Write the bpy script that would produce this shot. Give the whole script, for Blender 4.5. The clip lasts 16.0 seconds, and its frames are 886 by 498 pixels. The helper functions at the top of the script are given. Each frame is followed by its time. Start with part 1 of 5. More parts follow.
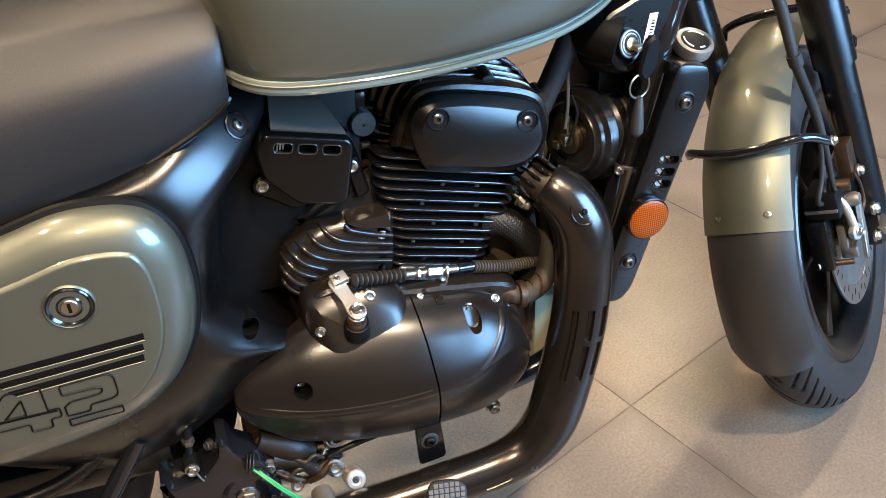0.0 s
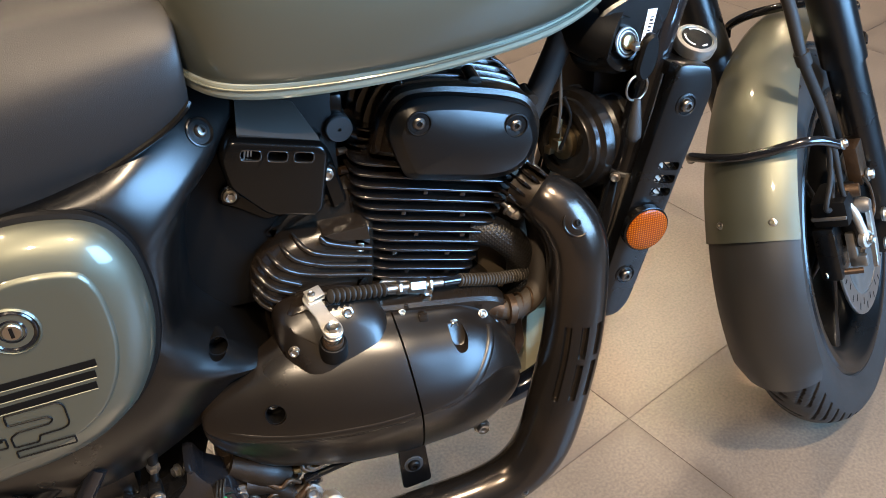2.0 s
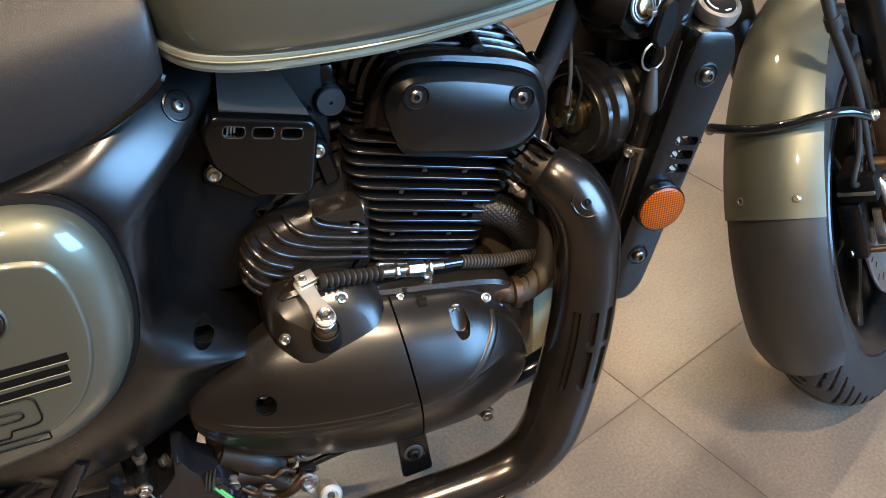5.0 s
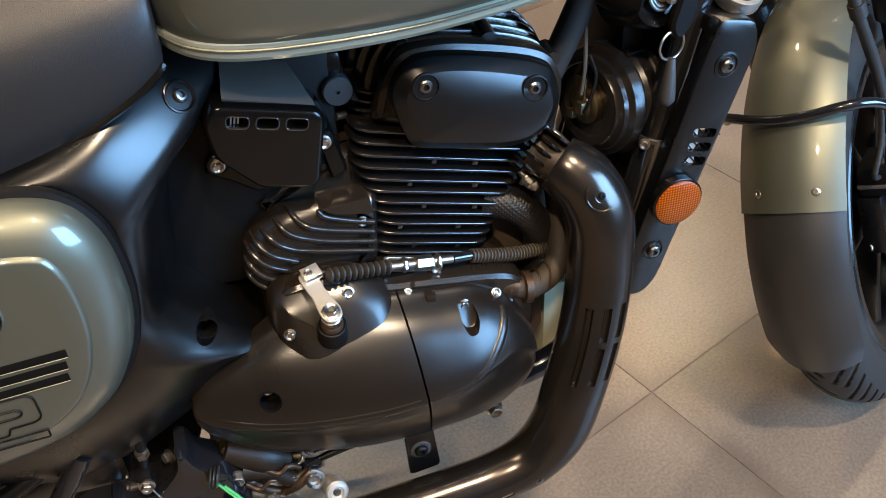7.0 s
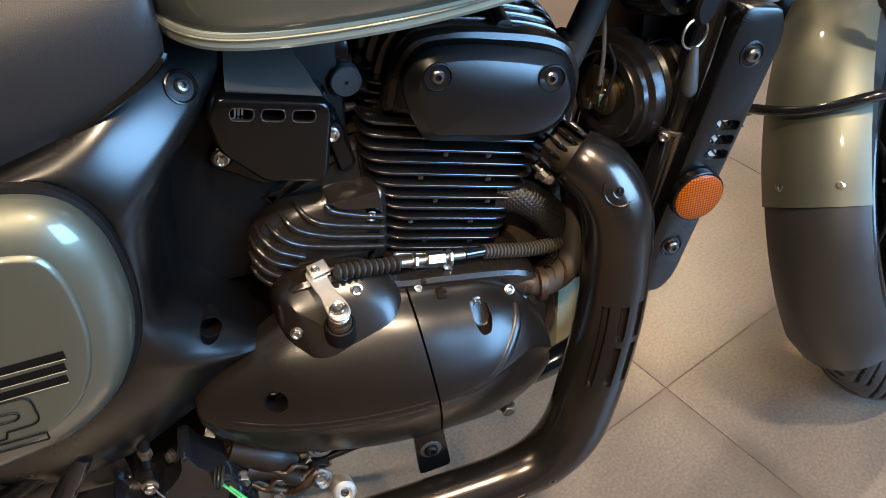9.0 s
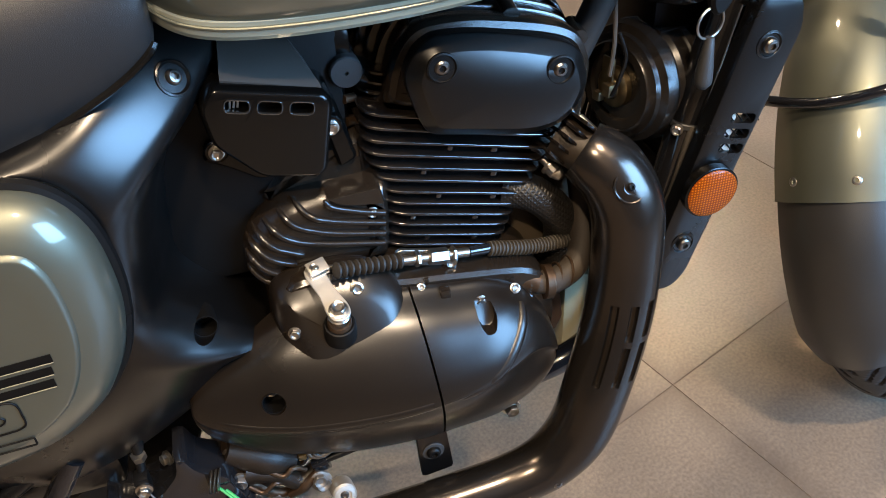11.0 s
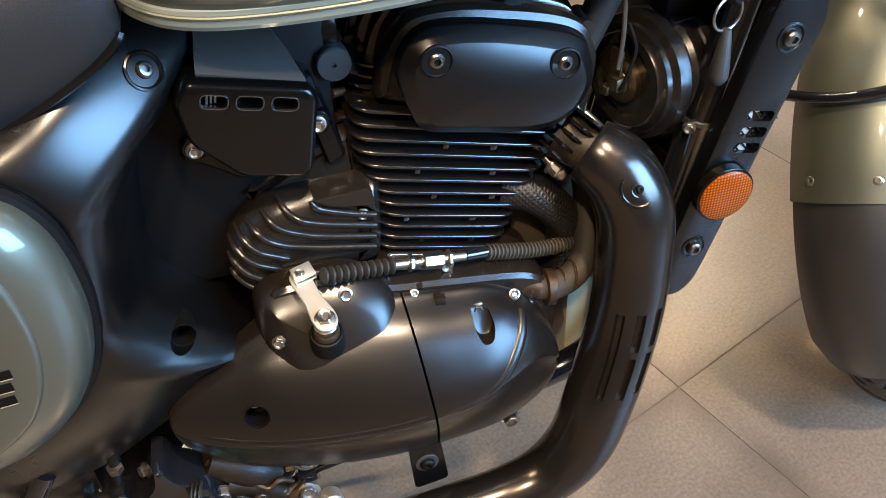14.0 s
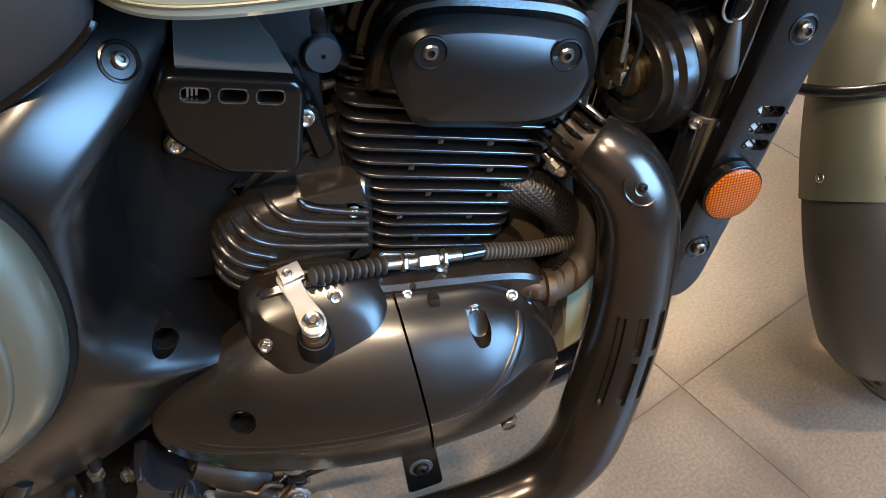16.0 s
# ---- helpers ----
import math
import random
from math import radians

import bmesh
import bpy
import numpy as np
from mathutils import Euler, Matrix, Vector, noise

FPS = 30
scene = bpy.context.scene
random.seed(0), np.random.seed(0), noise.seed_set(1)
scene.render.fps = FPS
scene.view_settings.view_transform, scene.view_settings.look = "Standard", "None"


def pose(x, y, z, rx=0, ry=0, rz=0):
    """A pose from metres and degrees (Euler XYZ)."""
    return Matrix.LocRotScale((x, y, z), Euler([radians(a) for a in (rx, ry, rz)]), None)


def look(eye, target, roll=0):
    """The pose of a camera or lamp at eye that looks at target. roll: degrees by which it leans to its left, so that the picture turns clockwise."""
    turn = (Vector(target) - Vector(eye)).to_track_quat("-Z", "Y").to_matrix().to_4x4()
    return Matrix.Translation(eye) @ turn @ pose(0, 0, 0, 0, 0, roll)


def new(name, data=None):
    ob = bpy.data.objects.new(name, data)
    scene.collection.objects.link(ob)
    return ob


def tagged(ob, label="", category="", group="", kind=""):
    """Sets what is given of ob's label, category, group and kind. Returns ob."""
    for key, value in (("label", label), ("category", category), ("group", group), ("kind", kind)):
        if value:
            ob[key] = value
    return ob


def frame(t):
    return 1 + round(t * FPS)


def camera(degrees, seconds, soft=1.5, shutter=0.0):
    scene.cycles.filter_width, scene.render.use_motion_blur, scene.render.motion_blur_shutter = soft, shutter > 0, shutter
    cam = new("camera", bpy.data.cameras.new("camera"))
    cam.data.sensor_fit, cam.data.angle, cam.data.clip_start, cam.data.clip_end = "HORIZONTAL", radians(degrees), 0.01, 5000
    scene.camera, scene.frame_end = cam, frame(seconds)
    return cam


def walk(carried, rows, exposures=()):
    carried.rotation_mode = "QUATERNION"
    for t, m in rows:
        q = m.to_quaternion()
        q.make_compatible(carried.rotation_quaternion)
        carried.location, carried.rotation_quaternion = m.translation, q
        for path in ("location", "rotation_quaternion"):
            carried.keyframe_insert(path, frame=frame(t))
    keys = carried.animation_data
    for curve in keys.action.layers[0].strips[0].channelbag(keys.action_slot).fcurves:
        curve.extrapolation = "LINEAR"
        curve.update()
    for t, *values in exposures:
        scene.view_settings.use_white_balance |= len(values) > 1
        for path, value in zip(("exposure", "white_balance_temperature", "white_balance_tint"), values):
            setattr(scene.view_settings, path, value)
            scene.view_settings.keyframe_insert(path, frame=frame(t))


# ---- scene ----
cam = camera(55.8, 16.0, soft=0.65)
ROWS = [
    (0.0, (-0.3002, -0.8745, 1.1580), (0.2116, 0.6430, -0.0410), -0.60),
    (0.5, (-0.2923, -0.8614, 1.1530), (0.2224, 0.6550, -0.0450), -0.60),
    (1.0, (-0.2808, -0.8475, 1.1460), (0.2386, 0.6704, -0.0480), -0.50),
    (1.5, (-0.2694, -0.8336, 1.1420), (0.2437, 0.6813, -0.0600), -0.60),
    (2.0, (-0.2604, -0.8177, 1.1350), (0.2471, 0.6907, -0.0750), -0.60),
    (2.5, (-0.2528, -0.8056, 1.1320), (0.2453, 0.6945, -0.0920), -0.80),
    (3.0, (-0.2462, -0.7962, 1.1270), (0.2416, 0.6959, -0.1130), -0.90),
    (3.5, (-0.2396, -0.7869, 1.1250), (0.2375, 0.6963, -0.1290), -1.00),
    (4.0, (-0.2343, -0.7782, 1.1220), (0.2356, 0.6970, -0.1440), -1.00),
    (4.5, (-0.2307, -0.7711, 1.1190), (0.2337, 0.6977, -0.1570), -1.10),
    (7.0, (-0.2210, -0.7416, 1.1090), (0.2089, 0.7057, -0.2040), -1.40),
    (7.5, (-0.2192, -0.7337, 1.1070), (0.2046, 0.7083, -0.2130), -1.40),
    (8.0, (-0.2183, -0.7255, 1.1030), (0.1996, 0.7122, -0.2230), -1.50),
    (8.5, (-0.2172, -0.7195, 1.1000), (0.1934, 0.7156, -0.2320), -1.60),
    (9.0, (-0.2158, -0.7126, 1.0980), (0.1877, 0.7176, -0.2410), -1.70),
    (11.5, (-0.2059, -0.6768, 1.0810), (0.1830, 0.7310, -0.2860), -1.60),
    (12.0, (-0.2016, -0.6678, 1.0780), (0.1806, 0.7330, -0.2970), -1.50),
    (12.5, (-0.1995, -0.6621, 1.0750), (0.1807, 0.7362, -0.3030), -1.50),
    (13.0, (-0.1955, -0.6540, 1.0720), (0.1830, 0.7396, -0.3110), -1.50),
    (13.5, (-0.1922, -0.6478, 1.0680), (0.1847, 0.7443, -0.3180), -1.50),
    (14.0, (-0.1872, -0.6400, 1.0650), (0.1864, 0.7490, -0.3240), -1.50),
    (14.5, (-0.1842, -0.6347, 1.0600), (0.1894, 0.7543, -0.3300), -1.40),
    (15.0, (-0.1802, -0.6266, 1.0560), (0.1901, 0.7562, -0.3400), -1.40),
    (15.5, (-0.1759, -0.6207, 1.0530), (0.1904, 0.7571, -0.3500), -1.40),
    (16.0, (-0.1732, -0.6132, 1.0500), (0.1911, 0.7590, -0.3600), -1.30),
]
walk(cam, [(t, look(eye, target, roll)) for t, eye, target, roll in ROWS], exposures=((0.0, 0.24), (4.5, 0.02), (8.0, -0.06), (12.0, 0.06), (16.0, 0.22)))

from mathutils.bvhtree import BVHTree

# ---- world, light, exposure ----
world = bpy.data.worlds.new("world")
scene.world = world
world.use_nodes = True
wnt = world.node_tree
sky = wnt.nodes.new("ShaderNodeTexSky")
sky.sky_type, sky.sun_disc = "NISHITA", False
sky.sun_elevation, sky.sun_rotation = radians(40), radians(120)
wnt.links.new(sky.outputs[0], wnt.nodes["Background"].inputs[0])
wnt.nodes["Background"].inputs[1].default_value = 0.08


def area(name, m, sx, sy, power, color, cone=180):
    data = bpy.data.lights.new(name, "AREA")
    data.shape, data.size, data.size_y, data.energy, data.color = "RECTANGLE", sx, sy, power, color
    data.spread = radians(cone)
    ob = new(name, data)
    ob.matrix_world = m
    return ob


# ---- materials ----
def mat(name, color, rough=0.5, metal=0.0, coat=0.0, grain=0.0, gscale=400.0, vary=0.15, vscale=6.0, spec=0.5, dust=0.0, coat_rough=0.05):
    """A surface with two scales of variation: broad wear and fine grain."""
    m = bpy.data.materials.new(name)
    m.use_nodes = True
    nt = m.node_tree
    b = nt.nodes["Principled BSDF"]
    b.inputs["Metallic"].default_value = metal
    b.inputs["Coat Weight"].default_value = coat
    b.inputs["Coat Roughness"].default_value = coat_rough
    b.inputs["Specular IOR Level"].default_value = spec
    tc = nt.nodes.new("ShaderNodeTexCoord")
    n1 = nt.nodes.new("ShaderNodeTexNoise")
    n1.inputs["Scale"].default_value, n1.inputs["Detail"].default_value = vscale, 6
    n2 = nt.nodes.new("ShaderNodeTexNoise")
    n2.inputs["Scale"].default_value, n2.inputs["Detail"].default_value = gscale, 3
    for n in (n1, n2):
        nt.links.new(tc.outputs["Object"], n.inputs["Vector"])
    ramp = nt.nodes.new("ShaderNodeMixRGB")
    ramp.inputs[1].default_value = (*[c * (1 - vary) for c in color], 1)
    ramp.inputs[2].default_value = (*[min(1, c * (1 + vary)) for c in color], 1)
    nt.links.new(n1.outputs["Fac"], ramp.inputs[0])
    out = ramp.outputs[0]
    if dust:
        # specks of pale dust, thicker in some patches
        n3 = nt.nodes.new("ShaderNodeTexNoise")
        n3.inputs["Scale"].default_value, n3.inputs["Detail"].default_value = 420, 2
        nt.links.new(tc.outputs["Object"], n3.inputs["Vector"])
        sp = nt.nodes.new("ShaderNodeMapRange")
        sp.inputs["From Min"].default_value, sp.inputs["From Max"].default_value = 0.62, 0.74
        nt.links.new(n3.outputs["Fac"], sp.inputs["Value"])
        mu = nt.nodes.new("ShaderNodeMath")
        mu.operation = "MULTIPLY"
        nt.links.new(sp.outputs[0], mu.inputs[0])
        nt.links.new(n1.outputs["Fac"], mu.inputs[1])
        mu2 = nt.nodes.new("ShaderNodeMath")
        mu2.operation = "MULTIPLY"
        mu2.inputs[1].default_value = dust
        nt.links.new(mu.outputs[0], mu2.inputs[0])
        dm = nt.nodes.new("ShaderNodeMixRGB")
        dm.inputs[2].default_value = (0.20, 0.165, 0.13, 1)
        nt.links.new(mu2.outputs[0], dm.inputs[0])
        nt.links.new(out, dm.inputs[1])
        out = dm.outputs[0]
    nt.links.new(out, b.inputs["Base Color"])
    mr = nt.nodes.new("ShaderNodeMapRange")
    mr.inputs["To Min"].default_value, mr.inputs["To Max"].default_value = max(0.02, rough * (1 - 0.5 * vary)), min(1, rough * (1 + 0.5 * vary))
    nt.links.new(n1.outputs["Fac"], mr.inputs["Value"])
    nt.links.new(mr.outputs[0], b.inputs["Roughness"])
    if grain:
        bp = nt.nodes.new("ShaderNodeBump")
        bp.inputs["Strength"].default_value, bp.inputs["Distance"].default_value = grain, 0.0006
        nt.links.new(n2.outputs["Fac"], bp.inputs["Height"])
        nt.links.new(bp.outputs[0], b.inputs["Normal"])
    return m


M_SATIN = mat("satin_black_paint", (0.0016, 0.0015, 0.0015), 0.28, spec=0.52, dust=0.06, grain=0.03, gscale=900, vary=0.2)
M_ENGINE = mat("engine_black_paint", (0.0095, 0.0068, 0.0048), 0.24, dust=0.12, grain=0.12, gscale=700, vary=0.25, vscale=12)
M_COVER = mat("dusty_satin_engine_paint", (0.0062, 0.0043, 0.0030), 0.29, spec=0.47, dust=0.05, grain=0.05, gscale=900, vary=0.3, vscale=10)
M_FIN = mat("fin_black_paint", (0.0065, 0.0052, 0.0045), 0.17, spec=0.85, dust=0.12, grain=0.12, gscale=500, vary=0.3, vscale=25)
M_PLASTIC = mat("black_plastic", (0.0022, 0.0020, 0.0018), 0.20, spec=0.32, grain=0.06, gscale=1200, vary=0.2)
M_DARK = mat("dark_rough_plastic", (0.0025, 0.0023, 0.0022), 0.5, spec=0.15, grain=0.2, gscale=600, vary=0.3)
M_GLOSS = mat("gloss_black", (0.006, 0.006, 0.007), 0.14, coat=0.5, vary=0.1)
M_VINYL = mat("seat_vinyl", (0.012, 0.0115, 0.0115), 0.42, spec=0.36, grain=0.35, gscale=1500, vary=0.12)
M_PAINT = mat("olive_metallic_paint", (0.114, 0.118, 0.090), 0.46, metal=0.78, coat=0.85, vary=0.05, grain=0.03, gscale=2500, coat_rough=0.055)
M_PIN = mat("pale_olive_stripe", (0.26, 0.258, 0.19), 0.4, metal=0.4, coat=0.8, vary=0.12, vscale=30)
M_STEEL = mat("zinc_steel", (0.42, 0.395, 0.36), 0.30, metal=1.0, vary=0.2, vscale=60, grain=0.1)
M_BOLT = mat("dark_bolt_steel", (0.17, 0.155, 0.14), 0.3, metal=1.0, vary=0.3, vscale=80)
M_BRASS = mat("yellow_zinc", (0.55, 0.42, 0.22), 0.35, metal=1.0, vary=0.3, vscale=60)
M_ALU = mat("cast_aluminium", (0.34, 0.32, 0.29), 0.45, metal=1.0, vary=0.3, vscale=40, grain=0.2)
M_EXH = mat("black_chrome", (0.054, 0.046, 0.040), 0.22, metal=0.9, coat=0.12, vary=0.25, vscale=9, grain=0.04, coat_rough=0.2)
M_RUBBER = mat("rubber", (0.017, 0.0155, 0.0145), 0.55, spec=0.28, grain=0.3, gscale=500, vary=0.3, vscale=20)
M_HOSE = mat("woven_hose", (0.034, 0.028, 0.021), 0.7, grain=0.6, gscale=600, vary=0.3, vscale=40)
M_DISC = mat("brushed_disc", (0.36, 0.35, 0.335), 0.35, metal=1.0, vary=0.15, vscale=80)
M_WHITE = mat("white_paper", (0.75, 0.75, 0.74), 0.5, vary=0.03)
M_GREEN = mat("green_wire", (0.012, 0.24, 0.065), 0.45, vary=0.1)
M_GREYRUB = mat("grey_rubber", (0.022, 0.022, 0.0225), 0.55, grain=0.2, vary=0.1)
M_WALL = mat("painted_wall", (0.13, 0.11, 0.09), 0.7, grain=0.1, gscale=120, vary=0.05)
M_CEIL = mat("ceiling_paint", (0.13, 0.125, 0.12), 0.8, vary=0.04)
M_GROUT = mat("grout", (0.078, 0.056, 0.040), 0.85, grain=0.4, vary=0.2)


# ---- mesh helpers ----
def spline(pts, n, closed=False):
    """Catmull-Rom curve through pts, n points evenly in parameter."""
    p = [np.array(q, float) for q in pts]
    m = len(p)
    out = []
    segs = m if closed else m - 1
    for i in range(n):
        u = i / n * segs if closed else i / (n - 1) * segs
        k = min(int(u), segs - 1)
        f = u - k
        if closed:
            a, b, c, d = p[(k - 1) % m], p[k], p[(k + 1) % m], p[(k + 2) % m]
        else:
            b, c = p[k], p[k + 1]
            a = p[k - 1] if k else 2 * b - c
            d = p[k + 2] if k + 2 < m else 2 * c - b
        out.append(0.5 * (2 * b + (c - a) * f + (2 * a - 5 * b + 4 * c - d) * f * f + (3 * b - a - 3 * c + d) * f ** 3))
    return out


def even(pts, n, closed=True):
    """pts spread evenly along their length."""
    p = np.array(pts + [pts[0]] if closed else pts)
    s = np.concatenate([[0], np.cumsum(np.linalg.norm(np.diff(p, axis=0), axis=1))])
    t = np.linspace(0, s[-1], n + 1)[:-1] if closed else np.linspace(0, s[-1], n)
    return [np.array([np.interp(v, s, p[:, k]) for k in range(p.shape[1])]) for v in t]


def rounded(pts, r, seg=4):
    """A polygon with its corners rounded by r."""
    p = [np.array(q, float) for q in pts]
    out = []
    for i, b in enumerate(p):
        a, c = p[i - 1], p[(i + 1) % len(p)]
        da, dc = a - b, c - b
        ra = min(r, 0.45 * np.linalg.norm(da), 0.45 * np.linalg.norm(dc))
        s, e = b + da / np.linalg.norm(da) * ra, b + dc / np.linalg.norm(dc) * ra
        for k in range(seg + 1):
            f = k / seg
            out.append((1 - f) ** 2 * s + 2 * f * (1 - f) * b + f * f * e)
    return out


def inset(pts, d):
    """The closed 2D outline moved inwards by d."""
    p = np.array(pts)
    area2 = np.sum(p[:, 0] * np.roll(p[:, 1], -1) - np.roll(p[:, 0], -1) * p[:, 1])
    t = np.roll(p, -1, 0) - np.roll(p, 1, 0)
    t /= np.linalg.norm(t, axis=1)[:, None] + 1e-9
    nrm = np.stack([-t[:, 1], t[:, 0]], 1) * (1 if area2 > 0 else -1)
    return [q for q in p + nrm * d]


def loft(rings, cap=True, loop=True, close=False):
    bm = bmesh.new()
    vs = [[bm.verts.new(Vector(v)) for v in r] for r in rings]
    n = len(rings[0])
    pairs = list(zip(vs, vs[1:])) + ([(vs[-1], vs[0])] if close else [])
    for a, b in pairs:
        for i in range(n if loop else n - 1):
            j = (i + 1) % n
            bm.faces.new((a[i], a[j], b[j], b[i]))
    if cap and loop and not close:
        bm.faces.new(vs[0][::-1])
        bm.faces.new(vs[-1])
    bmesh.ops.recalc_face_normals(bm, faces=bm.faces)
    return bm


def plate(outline, layers, frame_m=None):
    """A body from an outline in XZ: layers of (y, inset, scale)."""
    c = np.mean(np.array(outline), axis=0)
    rings = []
    for y, d, *s in layers:
        o = inset(outline, d) if d else outline
        k = s[0] if s else 1.0
        rings.append([((q[0] - c[0]) * k + c[0], y, (q[1] - c[1]) * k + c[1]) for q in o])
    bm = loft(rings)
    if frame_m:
        bm.transform(frame_m)
    return bm


def tube(path, radius, seg=16, n=0, cap=True):
    """A tube along a smooth path; radius one number or one for each path point."""
    m = len(path)
    rad = [radius] * m if not hasattr(radius, "__len__") else list(radius)
    n = n or max(2, (m - 1) * 6 + 1)
    full = [np.append(np.array(p, float), r) for p, r in zip(path, rad)]
    c = spline(full, n) if m > 2 else [full[0] + (full[1] - full[0]) * k / (n - 1) for k in range(n)]
    pos = [Vector(q[:3]) for q in c]
    tang = [(pos[min(i + 1, n - 1)] - pos[max(i - 1, 0)]).normalized() for i in range(n)]
    ref = tang[0].orthogonal().normalized()
    rings = []
    for i in range(n):
        ref = (ref - tang[i] * ref.dot(tang[i])).normalized()
        other = tang[i].cross(ref)
        rings.append([pos[i] + (ref * math.cos(a) + other * math.sin(a)) * c[i][3] for a in [2 * math.pi * k / seg for k in range(seg)]])
    return loft(rings, cap)


def lathe(profile, seg=32, m=None):
    """(radius, y) rings turned round the Y axis."""
    bm = loft([[(r * math.cos(a), y, r * math.sin(a)) for a in [2 * math.pi * k / seg for k in range(seg)]] for r, y in profile])
    if m:
        bm.transform(m)
    return bm


def block(x0, x1, y0, y1, z0, z1, bevel=0.003, m=None):
    bm = bmesh.new()
    bmesh.ops.create_cube(bm, size=1)
    for v in bm.verts:
        v.co = ((x0 + x1) / 2 + v.co.x * (x1 - x0), (y0 + y1) / 2 + v.co.y * (y1 - y0), (z0 + z1) / 2 + v.co.z * (z1 - z0))
    if bevel:
        bmesh.ops.bevel(bm, geom=bm.edges, offset=bevel, segments=2, affect="EDGES", profile=0.6)
    if m:
        bm.transform(m)
    return bm


def joined(*bms):
    out = bmesh.new()
    for b in bms:
        me = bpy.data.meshes.new("tmp")
        b.to_mesh(me)
        out.from_mesh(me)
        bpy.data.meshes.remove(me)
        b.free()
    return out


def to_mesh(name, bm, material, angle=38):
    me = bpy.data.meshes.new(name)
    bm.to_mesh(me)
    bm.free()
    me.materials.append(material)
    for p in me.polygons:
        p.use_smooth = len(p.vertices) < 9
    me.set_sharp_from_angle(angle=radians(angle))
    return me


def part(name, bm, material, parent, label="", m=None, angle=38):
    ob = new(name, to_mesh(name, bm, material, angle))
    ob.parent = parent
    if m:
        ob.matrix_basis = m
    return tagged(ob, label)


def carve(ob, *cutters):
    """Cut holes through ob; the cutters' meshes are used up."""
    bms = joined(*cutters)
    me = bpy.data.meshes.new("cut")
    bms.to_mesh(me)
    bms.free()
    c = new("cut", me)
    c.matrix_world = Matrix.Identity(4)
    keep, ob.parent = ob.parent, None
    mod = ob.modifiers.new("cut", "BOOLEAN")
    mod.operation, mod.object, mod.solver = "DIFFERENCE", c, "EXACT"
    bpy.context.view_layer.update()
    dg = bpy.context.evaluated_depsgraph_get()
    me2 = bpy.data.meshes.new_from_object(ob.evaluated_get(dg))
    ob.modifiers.clear()
    ob.data = me2
    ob.parent = keep
    bpy.data.objects.remove(c)
    for p in me2.polygons:
        p.use_smooth = len(p.vertices) < 9
    me2.set_sharp_from_angle(angle=radians(38))


def surface(ob, x, z):
    """The outermost y of a part's right-hand side at (x, z)."""
    tree = BVHTree.FromPolygons([v.co[:] for v in ob.data.vertices], [p.vertices[:] for p in ob.data.polygons])
    hit = tree.ray_cast(Vector((x, -1, z)), Vector((0, 1, 0)))
    return (hit[0].y, hit[1] if hit[1].y < 0 else -hit[1]) if hit[0] else (-0.12, Vector((0, -1, 0)))


def bolt_on(ob, x, z, **kw):
    """A bolt seated on the surface of a part."""
    y, n = surface(ob, x, z)
    d = Vector((n.x * 0.4, n.y, n.z * 0.4)).normalized()
    return bolt(ob, (x, y, z), d, **kw)


def mirrored(ob, name):
    """A mirror copy of the part for the machine's unseen other side."""
    me = ob.data.copy()
    me.transform(Matrix.Diagonal((1, -1, 1, 1)))
    me.flip_normals()
    twin = new(name, me)
    twin.parent = ob.parent
    return tagged(twin, ob.get("label", ""))


def aim(p, d=(0, -1, 0), spin=0):
    """A pose at p whose -Y points along d."""
    q = (-Vector(d)).to_track_quat("Y", "Z").to_matrix().to_4x4()
    return Matrix.Translation(p) @ q @ pose(0, 0, 0, 0, spin, 0)


def slot(x0, x1, z, h, y0, y1, m=None):
    """A cutter with round ends along X."""
    o = rounded([(x0, z - h / 2), (x1, z - h / 2), (x1, z + h / 2), (x0, z + h / 2)], h / 2, 5)
    return plate(o, [(y0, 0), (y1, 0)], m)


def allen_mesh(r=0.007):
    seg = 24
    def ring(rad, y, six=False):
        out = []
        for k in range(seg):
            a = 2 * math.pi * k / seg
            q = rad / max(math.cos((a % (math.pi / 3)) - math.pi / 6), 0.5) * 0.9 if six else rad
            out.append((q * math.cos(a), y, q * math.sin(a)))
        return out
    bm = loft([ring(r, 0.002), ring(r, -0.001), ring(r * 0.93, -0.0028), ring(r * 0.72, -0.0042), ring(r * 0.45, -0.0045, True), ring(r * 0.42, -0.0012, True)])
    return to_mesh("bolt", bm, M_BOLT, 30)


def hex_mesh(r=0.007, h=0.006):
    def ring(rad, y, six):
        out = []
        for k in range(24):
            a = 2 * math.pi * k / 24
            q = rad * math.cos(math.pi / 6) / math.cos((a % (math.pi / 3)) - math.pi / 6) if six else rad
            out.append((q * math.cos(a), y, q * math.sin(a)))
        return out
    bm = loft([ring(r * 1.25, 0.002, False), ring(r * 1.3, -0.0008, False), ring(r * 1.05, -0.0016, False), ring(r, -0.0017, True), ring(r, -h, True),
               ring(r * 0.82, -h - 0.0008, False), ring(r * 0.55, -h - 0.0002, False), ring(r * 0.4, -h + 0.0008, False)])
    return to_mesh("bolt", bm, M_STEEL, 30)


BOLT_A, BOLT_H, BRIGHT = None, None, []


